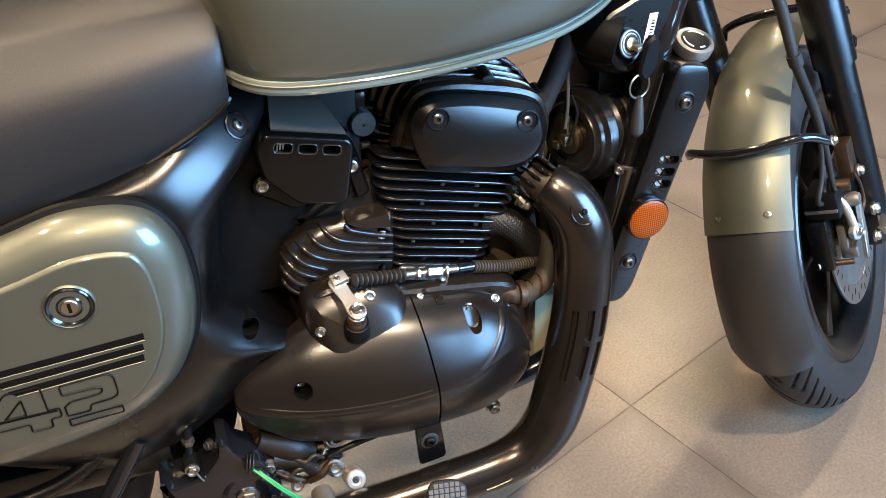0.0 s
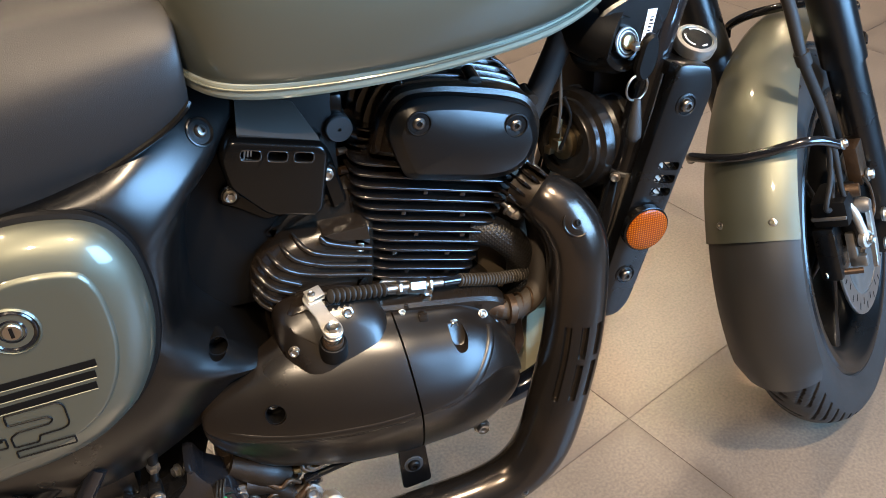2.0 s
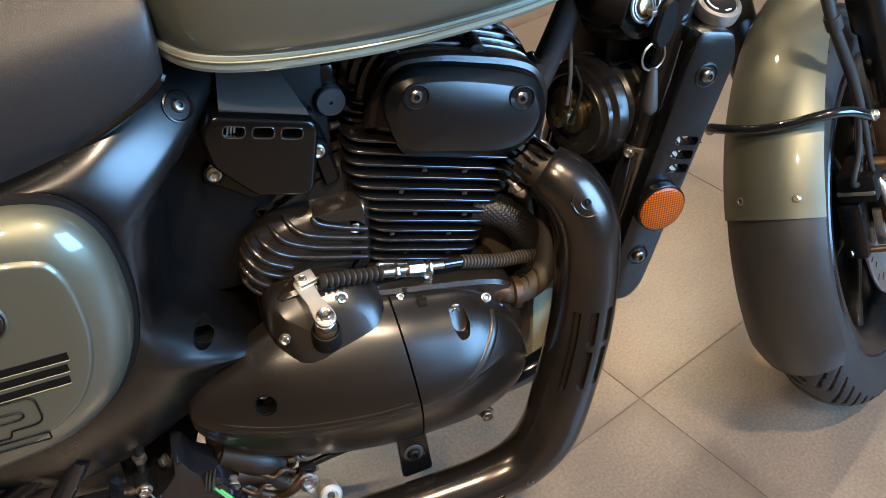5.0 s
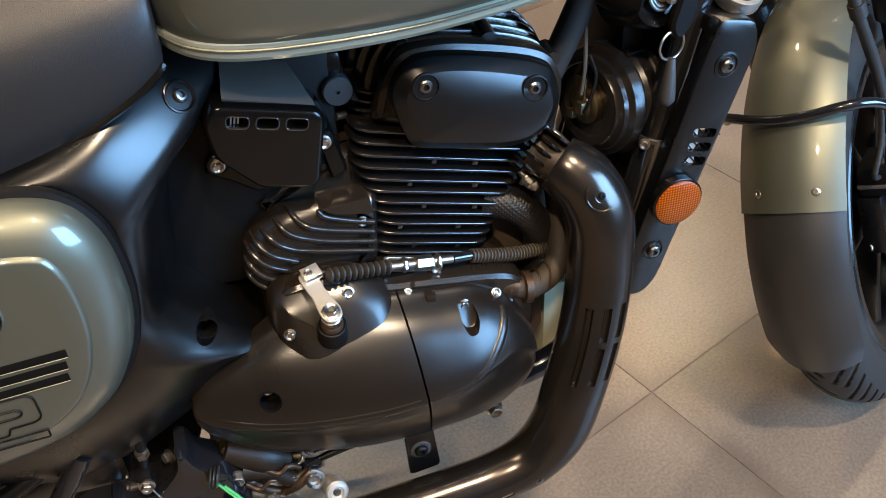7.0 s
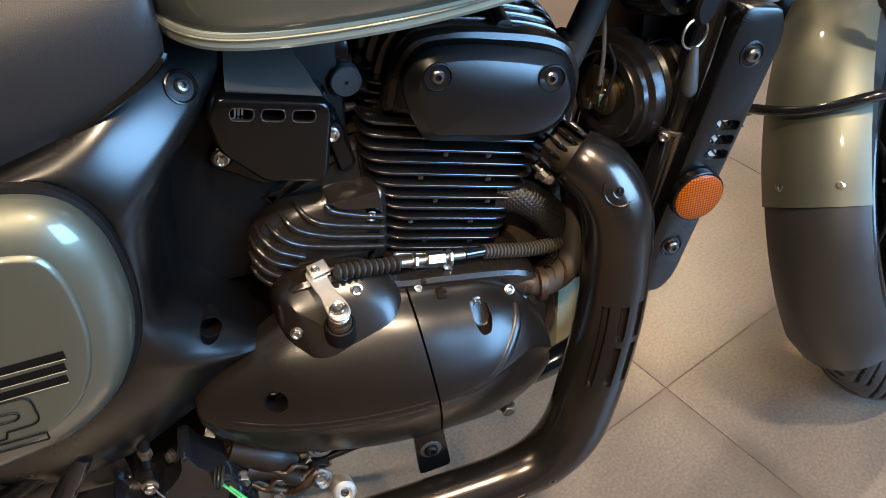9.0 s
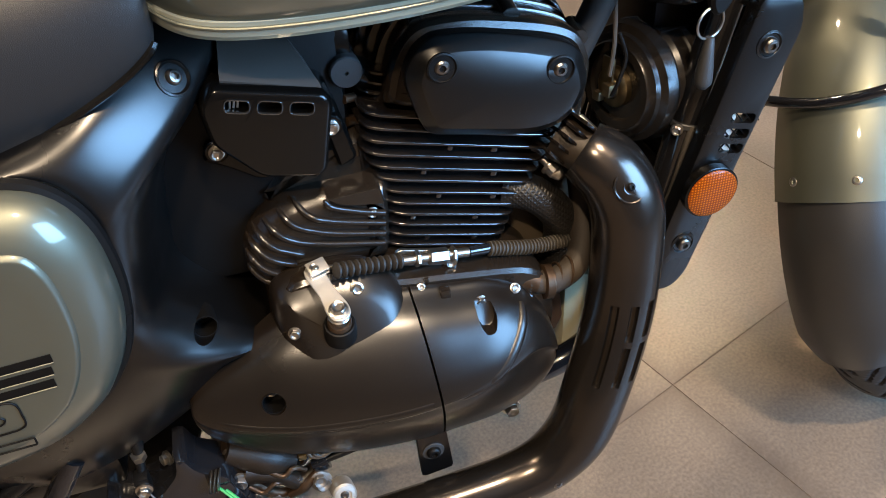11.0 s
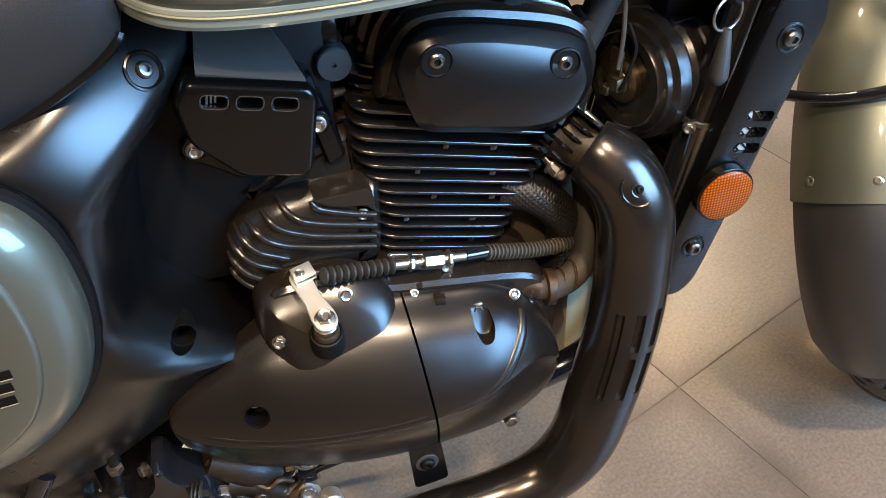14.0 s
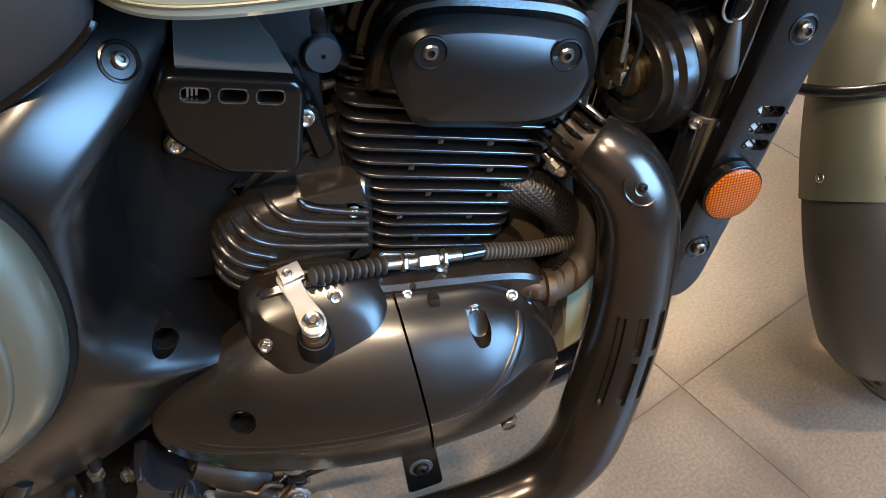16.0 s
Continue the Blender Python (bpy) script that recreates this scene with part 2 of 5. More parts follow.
def bolt(parent, p, d=(0, -1, 0), size=1.0, kind="hex", spin=10, name="bolt", label=""):
    global BOLT_A, BOLT_H
    BOLT_A = BOLT_A or allen_mesh()
    BOLT_H = BOLT_H or hex_mesh()
    if kind == "bright" and not BRIGHT:
        BRIGHT.append(allen_mesh())
        BRIGHT[0].materials[0] = M_STEEL
    ob = new(name, BOLT_H if kind == "hex" else BRIGHT[0] if kind == "bright" else BOLT_A)
    ob.parent = parent
    ob.matrix_basis = aim(p, d, spin) @ Matrix.Diagonal((size, size, size, 1))
    return tagged(ob, label)

# ---- the room ----
FLOOR_TURN = 20.8
FRONT_Y = -2.3


def room():
    turn = pose(0.364, 0.019, 0, 0, 0, FLOOR_TURN)
    floor = part("floor", block(-5.2, 4.2, FRONT_Y, 5.2, -0.10, -0.0012, 0), M_GROUT, None, "beige stone-look porcelain tile floor with a soft sheen", turn)
    tagged(floor, kind="structure", category="floor")
    for name, x0, x1, y0, y1 in (("wall_north", -5.4, 4.4, 5.2, 5.4), ("wall_west", -5.4, -5.2, FRONT_Y, 5.2), ("wall_east", 4.2, 4.4, FRONT_Y, 5.2)):
        w = part(name, block(x0, x1, y0, y1, -0.1, 3.4, 0.004), M_WALL, None, "plain painted showroom wall", turn)
        tagged(w, kind="structure", category="wall")
    # the glazed shop front stands behind the camera
    y0, y1 = FRONT_Y - 0.2, FRONT_Y
    # sill wall added to block low window light from under the bike
    south = part("wall_south", joined(block(-5.4, 4.4, y0, y1, 2.65, 3.4, 0.004), block(-5.4, -0.10, y0, y1, -0.1, 2.65, 0.004), block(1.90, 4.4, y0, y1, -0.1, 2.65, 0.004), block(-0.10, 1.90, y0, y1, -0.1, 0.80, 0.004)), M_WALL, None, "plain painted showroom wall with a glazed shop front", turn)
    tagged(south, kind="structure", category="wall")
    ceil = part("ceiling", block(-5.4, 4.4, FRONT_Y - 0.2, 5.4, 3.4, 3.5, 0), M_CEIL, None, "painted showroom ceiling", turn)
    tagged(ceil, kind="structure", category="ceiling")
    return turn


TURN_ROOM = room()
# daylight through the shop front, and the ceiling's small warm downlights
DAY, LAMP = (0.27, 0.57, 1.0), (1.0, 0.770, 0.53)
area("window_daylight", TURN_ROOM @ pose(0.9, FRONT_Y - 0.03, 1.725, 90, 0, 0), 1.9, 1.8, 325, DAY)
for lx, ly in ((-1.9, -1.5), (-0.5, -1.2), (2.1, 0.6), (-1.5, 1.2), (3.6, 2.3), (-2.2, 0.5), (-0.4, 2.2), (2.9, 1.8), (0.6, 2.9)):
    area("downlight", TURN_ROOM @ pose(lx, ly, 3.385), 0.13, 0.13, 37 if ly > 0 else 92, LAMP, 130)

# ---- the motorcycle ----
BIKE = pose(0, -0.05, 0, -5, 0, 0)
bike = new("motorcycle")
bike.matrix_world = BIKE
tagged(bike, "olive metallic classic roadster motorcycle with a black engine, on its stand", "motorcycle")
ENG = pose(-0.02, 0, 0.60, 0, 14, 0)


def tank():
    bm = bmesh.new()
    rings = []
    # x, rim height, half width at the rim, half width at the bulge, top height
    secs = [(-0.272, 0.835, 0.035, 0.045, 0.90), (-0.266, 0.810, 0.085, 0.10, 0.93), (-0.250, 0.797, 0.112, 0.130, 0.95), (-0.215, 0.789, 0.130, 0.152, 0.97), (-0.15, 0.786, 0.138, 0.165, 0.99), (-0.06, 0.788, 0.140, 0.172, 1.01),
            (0.03, 0.796, 0.136, 0.172, 1.02), (0.10, 0.806, 0.125, 0.162, 1.02), (0.16, 0.826, 0.105, 0.140, 1.0), (0.21, 0.86, 0.075, 0.105, 0.98), (0.235, 0.90, 0.03, 0.05, 0.95)]
    dense = spline(secs, 61)
    for x, zr, w, b, top in dense:
        half = spline([(w, zr), (w + (b - w) * 0.55, zr + 0.018), (b, zr + 0.075), (b * 0.93, zr + (top - zr) * 0.66), (b * 0.6, top - 0.012), (0.001, top)], 18)
        rings.append([(x, -q[0], q[1]) for q in half] + [(x, q[0], q[1]) for q in half[::-1][1:]])
    body = part("fuel_tank", loft(rings), M_PAINT, bike, "olive metallic fuel tank")
    flange = []
    for x, zr, w, b, top in dense[3:-3]:
        flange.append([(x, -(w - 0.004), zr + 0.012), (x, -(w + 0.004), zr + 0.010), (x, -(w + 0.0065), zr + 0.005), (x, -(w + 0.006), zr - 0.006), (x, -(w + 0.0035), zr - 0.0095), (x, -(w - 0.008), zr - 0.010), (x, -(w - 0.012), zr)])
    part("seam_flange", loft(flange), M_PIN, body, "pale olive tank seam flange", angle=25)
    part("seam_flange", loft([[(x, -y, z) for x, y, z in r] for r in flange]), M_PIN, body, "pale olive tank seam flange", angle=25)
    part("trim_line", tube([(x, -(w + 0.0075), zr + 0.0005) for x, zr, w, b, top in dense[3:-3:4]], 0.0016, 8), M_PAINT, body)
    part("tank_underside", loft([[(x, s * w * 0.9, zr - 0.004) for s in (-1, 1)] + [(x, s * w * 0.9, zr + 0.02) for s in (1, -1)] for x, zr, w, b, top in dense[3:-3:3]]), M_DARK, body)


def seat():
    # x, lower edge, half width there, widest, top corner height, its half width
    secs = [(-0.258, 0.790, 0.118, 0.128, 0.868, 0.090), (-0.263, 0.776, 0.126, 0.138, 0.872, 0.095), (-0.30, 0.752, 0.132, 0.146, 0.874, 0.098), (-0.38, 0.719, 0.140, 0.155, 0.870, 0.100), (-0.48, 0.690, 0.146, 0.160, 0.862, 0.102),
            (-0.60, 0.672, 0.15, 0.165, 0.862, 0.105), (-0.75, 0.672, 0.148, 0.16, 0.868, 0.10), (-0.92, 0.70, 0.13, 0.14, 0.87, 0.09), (-0.98, 0.74, 0.09, 0.10, 0.86, 0.06)]
    rings = []
    for x, zl, w, b, zt, wt in spline(secs, 49):
        half = spline([(w, zl), (b, zl + 0.03), (b * 0.97, zl + (zt - zl) * 0.62), (wt + 0.018, zt - 0.014), (wt, zt - 0.003), (wt * 0.5, zt + 0.008), (0.001, zt + 0.01)], 16)
        rings.append([(x, -q[0], q[1]) for q in half] + [(x, q[0], q[1]) for q in half[::-1][1:]])
    s = part("seat", loft(rings), M_VINYL, bike, "black smooth vinyl saddle")
    edge = [(x, -(w + 0.001), zl + 0.001) for x, zl, w, b, zt, wt in spline(secs, 25)[2:]]
    part("seat_welt", tube(edge, 0.0035, 8), M_PLASTIC, s)


def angular(outline, centre, n):
    """The outline, met by n rays from centre."""
    o = np.array(outline) - np.array(centre)
    a = np.unwrap(np.arctan2(o[:, 1], o[:, 0]))
    if a[-1] < a[0]:
        a, o = a[::-1], o[::-1]
    r = np.linalg.norm(o, axis=1)
    k = np.argsort(a % (2 * math.pi))
    aa, rr = (a % (2 * math.pi))[k], r[k]
    return [np.array(centre) + np.interp(t, aa, rr, period=2 * math.pi) * np.array([math.cos(t), math.sin(t)]) for t in np.linspace(0, 2 * math.pi, n, endpoint=False)]


SIDE = [(-0.481, 0.706), (-0.430, 0.719), (-0.382, 0.717), (-0.351, 0.703), (-0.333, 0.670), (-0.328, 0.623), (-0.332, 0.583), (-0.345, 0.543), (-0.370, 0.506), (-0.417, 0.474), (-0.489, 0.457), (-0.556, 0.452), (-0.62, 0.47), (-0.645, 0.53), (-0.635, 0.60), (-0.60, 0.655), (-0.54, 0.69)]
PANEL = [(-0.60, 0.69), (-0.493, 0.705), (-0.40, 0.728), (-0.33, 0.760), (-0.262, 0.790), (-0.217, 0.75), (-0.231, 0.721), (-0.251, 0.703), (-0.269, 0.691), (-0.279, 0.673), (-0.291, 0.653), (-0.301, 0.623), (-0.307, 0.585), (-0.306, 0.551), (-0.279, 0.517), (-0.249, 0.485), (-0.22, 0.456), (-0.253, 0.441), (-0.292, 0.405), (-0.335, 0.375), (-0.405, 0.338), (-0.47, 0.330), (-0.56, 0.37), (-0.66, 0.46), (-0.68, 0.58)]


def side_panels():
    c = (-0.475, 0.585)
    inner = angular(spline(SIDE, 120, True), c, 240)
    outer = angular(spline(PANEL, 320, True), c, 240)
    rings = [[] for _ in range(21)]
    for p, q in zip(inner, outer):
        # how deep the fold lies, and how far the plastic runs on behind it
        edge = float(np.interp(q[1], [0.44, 0.50, 0.56, 0.62, 0.68, 0.73, 0.79], [-0.095, -0.112, -0.125, -0.124, -0.102, -0.062, -0.046]))
        fore = float(np.interp(q[0], [-0.46, -0.28], [0.0, 1.0]))
        edge = -0.10 + (edge + 0.10) * fore
        out = (q - p) / np.linalg.norm(q - p)
        run = 1.0 if q[0] > -0.34 and q[1] > 0.47 else 0.12
        spots = [(p, -0.162)]
        for f in (0.02, 0.05, 0.10, 0.18, 0.28, 0.38, 0.48, 0.58, 0.67, 0.75, 0.82, 0.88, 0.93, 0.97, 1.0):
            top = float(np.interp(q[1], [0.63, 0.75], [0.0, 1.0])) * fore
            w = (1 - top) * (0.22 * f + 0.78 * f ** 2.6) + top * (0.35 * f + 0.65 * f ** 2)
            spots.append(((1 - f) * p + f * q, -0.1665 + (edge + 0.1665) * w + 0.003 * math.exp(-f * 40)))
        for d, h in ((0.0020, 0.006), (0.0045, 0.020), (0.0085, 0.045), (0.016, 0.075), (0.030, 0.100)):
            spots.append((q + out * d * run, edge + h))
        for ring, (xz, y) in zip(rings, spots):
            ring.append((xz[0], y, xz[1]))
    frame_cover = part("frame_cover", loft(rings), M_SATIN, bike, "satin black plastic frame cover")
    part("gasket", tube([(p[0], -0.172, p[1]) for p in inner[::8]] + [(inner[0][0], -0.172, inner[0][1])], 0.0058, 8), M_DARK, frame_cover)
    o = even(spline(SIDE, 120, True), 96)
    cover = part("side_cover", plate(o, [(-0.160, 0.002), (-0.180, 0.0), (-0.190, 0.003), (-0.199, 0.010), (-0.2055, 0.020), (-0.2090, 0.030), (-0.2097, 0.0325), (-0.2132, 0.0348), (-0.2140, 0.0370), (-0.2141, 0.0370, 0.88), (-0.2142, 0.0370, 0.5)]), M_PAINT, bike, "olive metallic side cover")
    # lock
    lp = aim((-0.439, -0.214, 0.640))
    lock = part("lock", lathe([(r * 0.76, y) for r, y in [(0.0275, 0.006), (0.0275, -0.0015), (0.0255, -0.003), (0.0235, -0.002), (0.0205, 0.0005), (0.0165, 0.0015), (0.0155, -0.001), (0.0135, -0.002), (0.0125, -0.0005), (0.001, -0.0005)]], 44, lp), M_GLOSS, cover, "black key lock with a steel core")
    part("lock_core", lathe([(r * 0.76, y) for r, y in [(0.0105, 0.0), (0.0105, -0.0022), (0.0095, -0.003), (0.001, -0.003)]], 28, lp), M_STEEL, lock)
    part("keyhole", block(-0.4405, -0.4375, -0.2176, -0.2171, 0.635, 0.645, 0), M_DARK, lock)
    part("lock_ring", lathe([(r * 0.76, y) for r, y in [(0.0305, 0.003), (0.0310, -0.001), (0.0290, -0.0026), (0.0276, -0.001)]], 44, lp), M_PAINT, lock)
    # three dark bars laid over the face for grooves, and the outlined figures
    for x0, x1, z0, z1 in ((-0.55, -0.384, 0.580, 0.590), (-0.518, -0.387, 0.569, 0.578), (-0.509, -0.389, 0.557, 0.5655)):
        part("stripe", plate([(x0, z0 - 0.0034), (x1, z1 - 0.0040), (x1, z1 + 0.0036), (x0 - 0.006, z0 + 0.0030)], [(-0.2105, 0), (-0.2149, 0)]), M_DARK, cover, "black stripe laid on in place of a groove")
        part("stripe_edge", tube([(x0, -0.2146, z0 - 0.0042), (x1, -0.2146, z1 - 0.0048)], 0.0008, 6), M_PAINT, cover)
    # the figures 4 and 2 in outline, sheared with the panel
    def figure(pts, x0, z0, w, h, soft_r=0.0012):
        flat = rounded([(x0 + u * w, z0 + v * h + 0.03 * u * w) for u, v in pts], soft_r, 5)
        line = even(flat, 90)
        return tube([(q[0], -0.2148, q[1]) for q in line + line[:1]], 0.0009, 6, 182)
    two = [(0.02, 0.74), (0.66, 0.74), (0.74, 0.70), (0.74, 0.62), (0.67, 0.57), (0.14, 0.55), (0.0, 0.46), (0.0, 0.22), (0.42, 0.22), (0.46, 0.36), (0.86, 0.38), (0.97, 0.43), (1.0, 0.52), (1.0, 0.86), (0.97, 0.95), (0.88, 1.0), (0.02, 0.98)]
    part("figure", figure(two, -0.4725, 0.5045, 0.051, 0.050, 0.002), M_DARK, cover, "thin black outlined figure 2")
    part("figure", figure([(0.0, 0.12), (1.0, 0.14), (1.0, -0.02), (0.0, -0.04)], -0.4725, 0.5045, 0.051, 0.050), M_DARK, cover)
    four = [(0.44, 0.98), (0.0, 0.30), (0.0, 0.14), (0.60, 0.14), (0.60, -0.06), (0.86, -0.06), (0.86, 0.14), (1.0, 0.14), (1.0, 0.36), (0.86, 0.36), (0.86, 0.98), (0.74, 0.98)]
    part("figure", figure(four, -0.552, 0.508, 0.0745, 0.050), M_DARK, cover, "thin black outlined figure 4")
    part("figure", figure([(0.60, 0.76), (0.34, 0.38), (0.60, 0.38)], -0.552, 0.508, 0.0745, 0.050), M_DARK, cover)
    part("lettering_bar", block(-0.548, -0.480, -0.2149, -0.2143, 0.5245, 0.5272, 0), M_DARK, cover)
    return frame_cover


def cylinder():
    cyl = part("cylinder", plate(even(rounded([(-0.085, -0.09), (0.058, -0.09), (0.07, 0.07), (-0.095, 0.07)], 0.01), 48), [(-0.075, 0.004), (-0.07, 0), (0.07, 0), (0.075, 0.004)], ENG), M_FIN, bike, "black finned cylinder barrel")
    ws = np.linspace(0.056, -0.088, 12)
    for i, w in enumerate(ws):
        ul = np.interp(w, [-0.09, -0.05, -0.024, 0.0185, 0.039, 0.06], [-0.064, -0.068, -0.0795, -0.1035, -0.108, -0.110])
        ur = np.interp(w, [-0.09, -0.05, -0.012, 0.0187, 0.06], [0.064, 0.067, 0.076, 0.083, 0.086])
        y = np.interp(w, [-0.09, -0.03, 0.06], [0.090, 0.098, 0.102])
        o = rounded([(ul, -y), (ur, -y), (ur, y), (ul, y)], 0.022, 5)
        rings = []
        for dz, d in ((-0.0021, 0.0030), (-0.0019, 0.0012), (-0.0013, 0.0003), (-0.0005, 0.0), (0.0003, 0.0), (0.0011, 0.0003), (0.0017, 0.0012), (0.0020, 0.0030)):
            rings.append([(q[0], q[1], w + dz) for q in inset(o, d)])
        bm = loft(rings)
        bm.transform(ENG)
        part("fin", bm, M_FIN, cyl)
        # small stubs between the fins
        if i % 2 == 0 and i < 11:
            part("fin_stub", block(-0.045 + 0.01 * (i % 4), -0.040 + 0.01 * (i % 4), -y + 0.001, -y + 0.012, w - 0.0062, w - 0.001, 0.001, ENG), M_FIN, cyl)
            part("fin_stub", block(0.030 - 0.006 * (i % 3), 0.036 - 0.006 * (i % 3), -y + 0.001, -y + 0.012, w - 0.0062, w - 0.001, 0.001, ENG), M_FIN, cyl)
    return cyl


RIM = [(-0.096, 0.075), (-0.0955, 0.106), (-0.0904, 0.127), (-0.0787, 0.1425), (-0.053, 0.151), (-0.0232, 0.155), (0.0292, 0.156), (0.0583, 0.151), (0.0735, 0.138), (0.084, 0.117), (0.088, 0.070)]


def head():
    o = even(spline(RIM, 60) + [np.array((-0.005, 0.064))], 80)
    hd = part("cylinder_head", plate(o, [(-0.096, 0.010), (-0.092, 0.006), (0.092, 0.006), (0.096, 0.010)], ENG), M_FIN, bike, "black cylinder head with arched cooling ribs")
    part("head_rim", plate(o, [(-0.118, 0.012), (-0.121, 0.007), (-0.118, 0.002), (-0.112, 0), (-0.100, 0), (-0.096, 0.003)], ENG), M_ENGINE, hd)
    for k, y in enumerate((-0.084, -0.066, -0.048, -0.030, -0.012, 0.01, 0.032, 0.054, 0.076)):
        part("arched_rib", plate([q * np.array((1.0 + (0.055 if q[0] < -0.03 else 0.042) * min(k + 1, 4), 1.0 + 0.008 * min(k, 4))) for q in o], [(y - 0.003, 0.003), (y - 0.0022, 0.001), (y + 0.0022, 0.001), (y + 0.003, 0.003)], ENG), M_FIN, hd)
    for u in (0.004, 0.072, -0.075):
        w = float(np.interp(u, [-0.092, -0.067, 0.0037, 0.0607, 0.086], [0.127, 0.147, 0.156, 0.151, 0.131]))
        part("boss", tube([(u, -0.104, w - 0.003), (u, -0.080, w + 0.001)], 0.0085, 14), M_ENGINE, hd, m=None).data.transform(ENG)
    # side fins of the head
    for w in (0.0655, 0.0745, 0.0835, 0.0925):
        oo = rounded([(-0.116, -0.098), (-0.06, -0.098), (-0.06, 0.09), (-0.116, 0.09)], 0.034, 6)
        bm = loft([[(q[0], q[1], w + dz) for q in inset(oo, d)] for dz, d in ((-0.002, 0.001), (-0.001, 0), (0.001, 0), (0.002, 0.001))])
        bm.transform(ENG)
        part("fin", bm, M_FIN, hd)
    vc = [(-0.0905, 0.108), (-0.083, 0.131), (-0.072, 0.1415), (-0.053, 0.1462), (-0.027, 0.149), (0.008, 0.149), (0.042, 0.1468), (0.0585, 0.142), (0.0685, 0.1275), (0.0745, 0.1113), (0.069, 0.088), (0.0575, 0.0745), (0.042, 0.067), (0.020, 0.0625), (-0.054, 0.0598), (-0.0645, 0.063), (-0.079, 0.0845)]
    vo = even(rounded(vc, 0.010, 3), 110)
    face = plate(vo, [(-0.112, 0.001), (-0.132, 0.0), (-0.1352, 0.0), (-0.1368, 0.0008), (-0.1452, 0.0092), (-0.1464, 0.0108), (-0.1470, 0.0125), (-0.1478, 0.0125, 0.92), (-0.1487, 0.0125, 0.80), (-0.1497, 0.0125, 0.62), (-0.1504, 0.0125, 0.42), (-0.1508, 0.0125, 0.22), (-0.1509, 0.0125, 0.06)])
    for v in face.verts:
        # the face leans back a little towards its top to catch window reflections
        v.co.y += (v.co.z - 0.105) * 0.08 if v.co.y < -0.12 else 0
    face.transform(ENG)
    cover = part("valve_cover", face, M_SATIN, bike, "satin black side cover of the cylinder head", angle=16)
    for u, w in ((-0.0637, 0.1225), (0.0391, 0.1275)):
        p = ENG @ Vector((u, -0.1492 + (w - 0.105) * 0.08, w))
        # near-black ring paints in the shade of a deeper recess
        part("bolt_recess", lathe([(0.0128, 0.001), (0.0128, -0.0008), (0.0115, -0.0014), (0.0105, 0.0002), (0.004, 0.0002)], 32, aim(p)), M_DARK, cover)
        bolt(cover, p + Vector((0, 0.0022, 0)), size=0.95, kind="allen")


def rear_finned_cover():
    o = [(-0.088, 0.588), (-0.090, 0.562), (-0.094, 0.506), (-0.140, 0.498), (-0.183, 0.490), (-0.208, 0.488), (-0.228, 0.503), (-0.2355, 0.522), (-0.2355, 0.543), (-0.228, 0.563), (-0.2155, 0.579), (-0.1975, 0.5915), (-0.179, 0.5975), (-0.158, 0.599), (-0.146, 0.599), (-0.092, 0.598)]
    out = even(rounded(o, 0.010, 4), 120)
    b = part("gearbox_cover", plate(out, [(0.02, 0), (-0.060, 0), (-0.069, 0.0022), (-0.0765, 0.0065), (-0.082, 0.012), (-0.0855, 0.018), (-0.0875, 0.026)]), M_ENGINE, bike, "black ribbed upper crankcase cover")
    hump = [(-0.100, 0.640), (-0.135, 0.645), (-0.175, 0.636), (-0.205, 0.610), (-0.215, 0.585), (-0.160, 0.580), (-0.100, 0.575)]
    part("hump", plate(even(spline(hump, 70, True), 70), [(0.02, 0), (-0.036, 0), (-0.052, 0.006), (-0.060, 0.016)]), M_ENGINE, b)
    part("flat_pad", plate(even(rounded([(-0.153, 0.598), (-0.102, 0.6005), (-0.0985, 0.580), (-0.131, 0.5855), (-0.143, 0.590)], 0.003), 40), [(-0.05, 0), (-0.0905, 0), (-0.0925, 0.0012)]), M_ENGINE, b)
    ribs = [[(-0.1545, 0.5955), (-0.1475, 0.586), (-0.121, 0.575), (-0.0995, 0.5685)], [(-0.1815, 0.594), (-0.170, 0.5805), (-0.144, 0.569), (-0.1005, 0.557)], [(-0.1965, 0.5865), (-0.1825, 0.5715), (-0.151, 0.5575), (-0.1018, 0.545)],
            [(-0.211, 0.578), (-0.195, 0.562), (-0.169, 0.5495), (-0.103, 0.5335)], [(-0.222, 0.570), (-0.207, 0.5535), (-0.1815, 0.539)], [(-0.229, 0.559), (-0.2145, 0.543), (-0.190, 0.529)],
            [(-0.2325, 0.545), (-0.217, 0.5275), (-0.183, 0.512)], [(-0.2335, 0.528), (-0.222, 0.514), (-0.191, 0.498)]]
    for k, r in enumerate(ribs):
        path = []
        for x, z in spline(r, 13):
            y, n = surface(b, x, z)
            path.append((x, (-0.0880 if x > -0.165 else min(max(y, -0.0880), -0.052)) - 0.0012, z))
        tip = 0.0034 if k < 4 else 0.0024
        part("rib", tube(path, [0.0018, 0.0028] + [0.0034] * 10 + [tip], 12, 49), M_ENGINE, b)
    bolt_on(b, -0.111, 0.571, size=0.62)


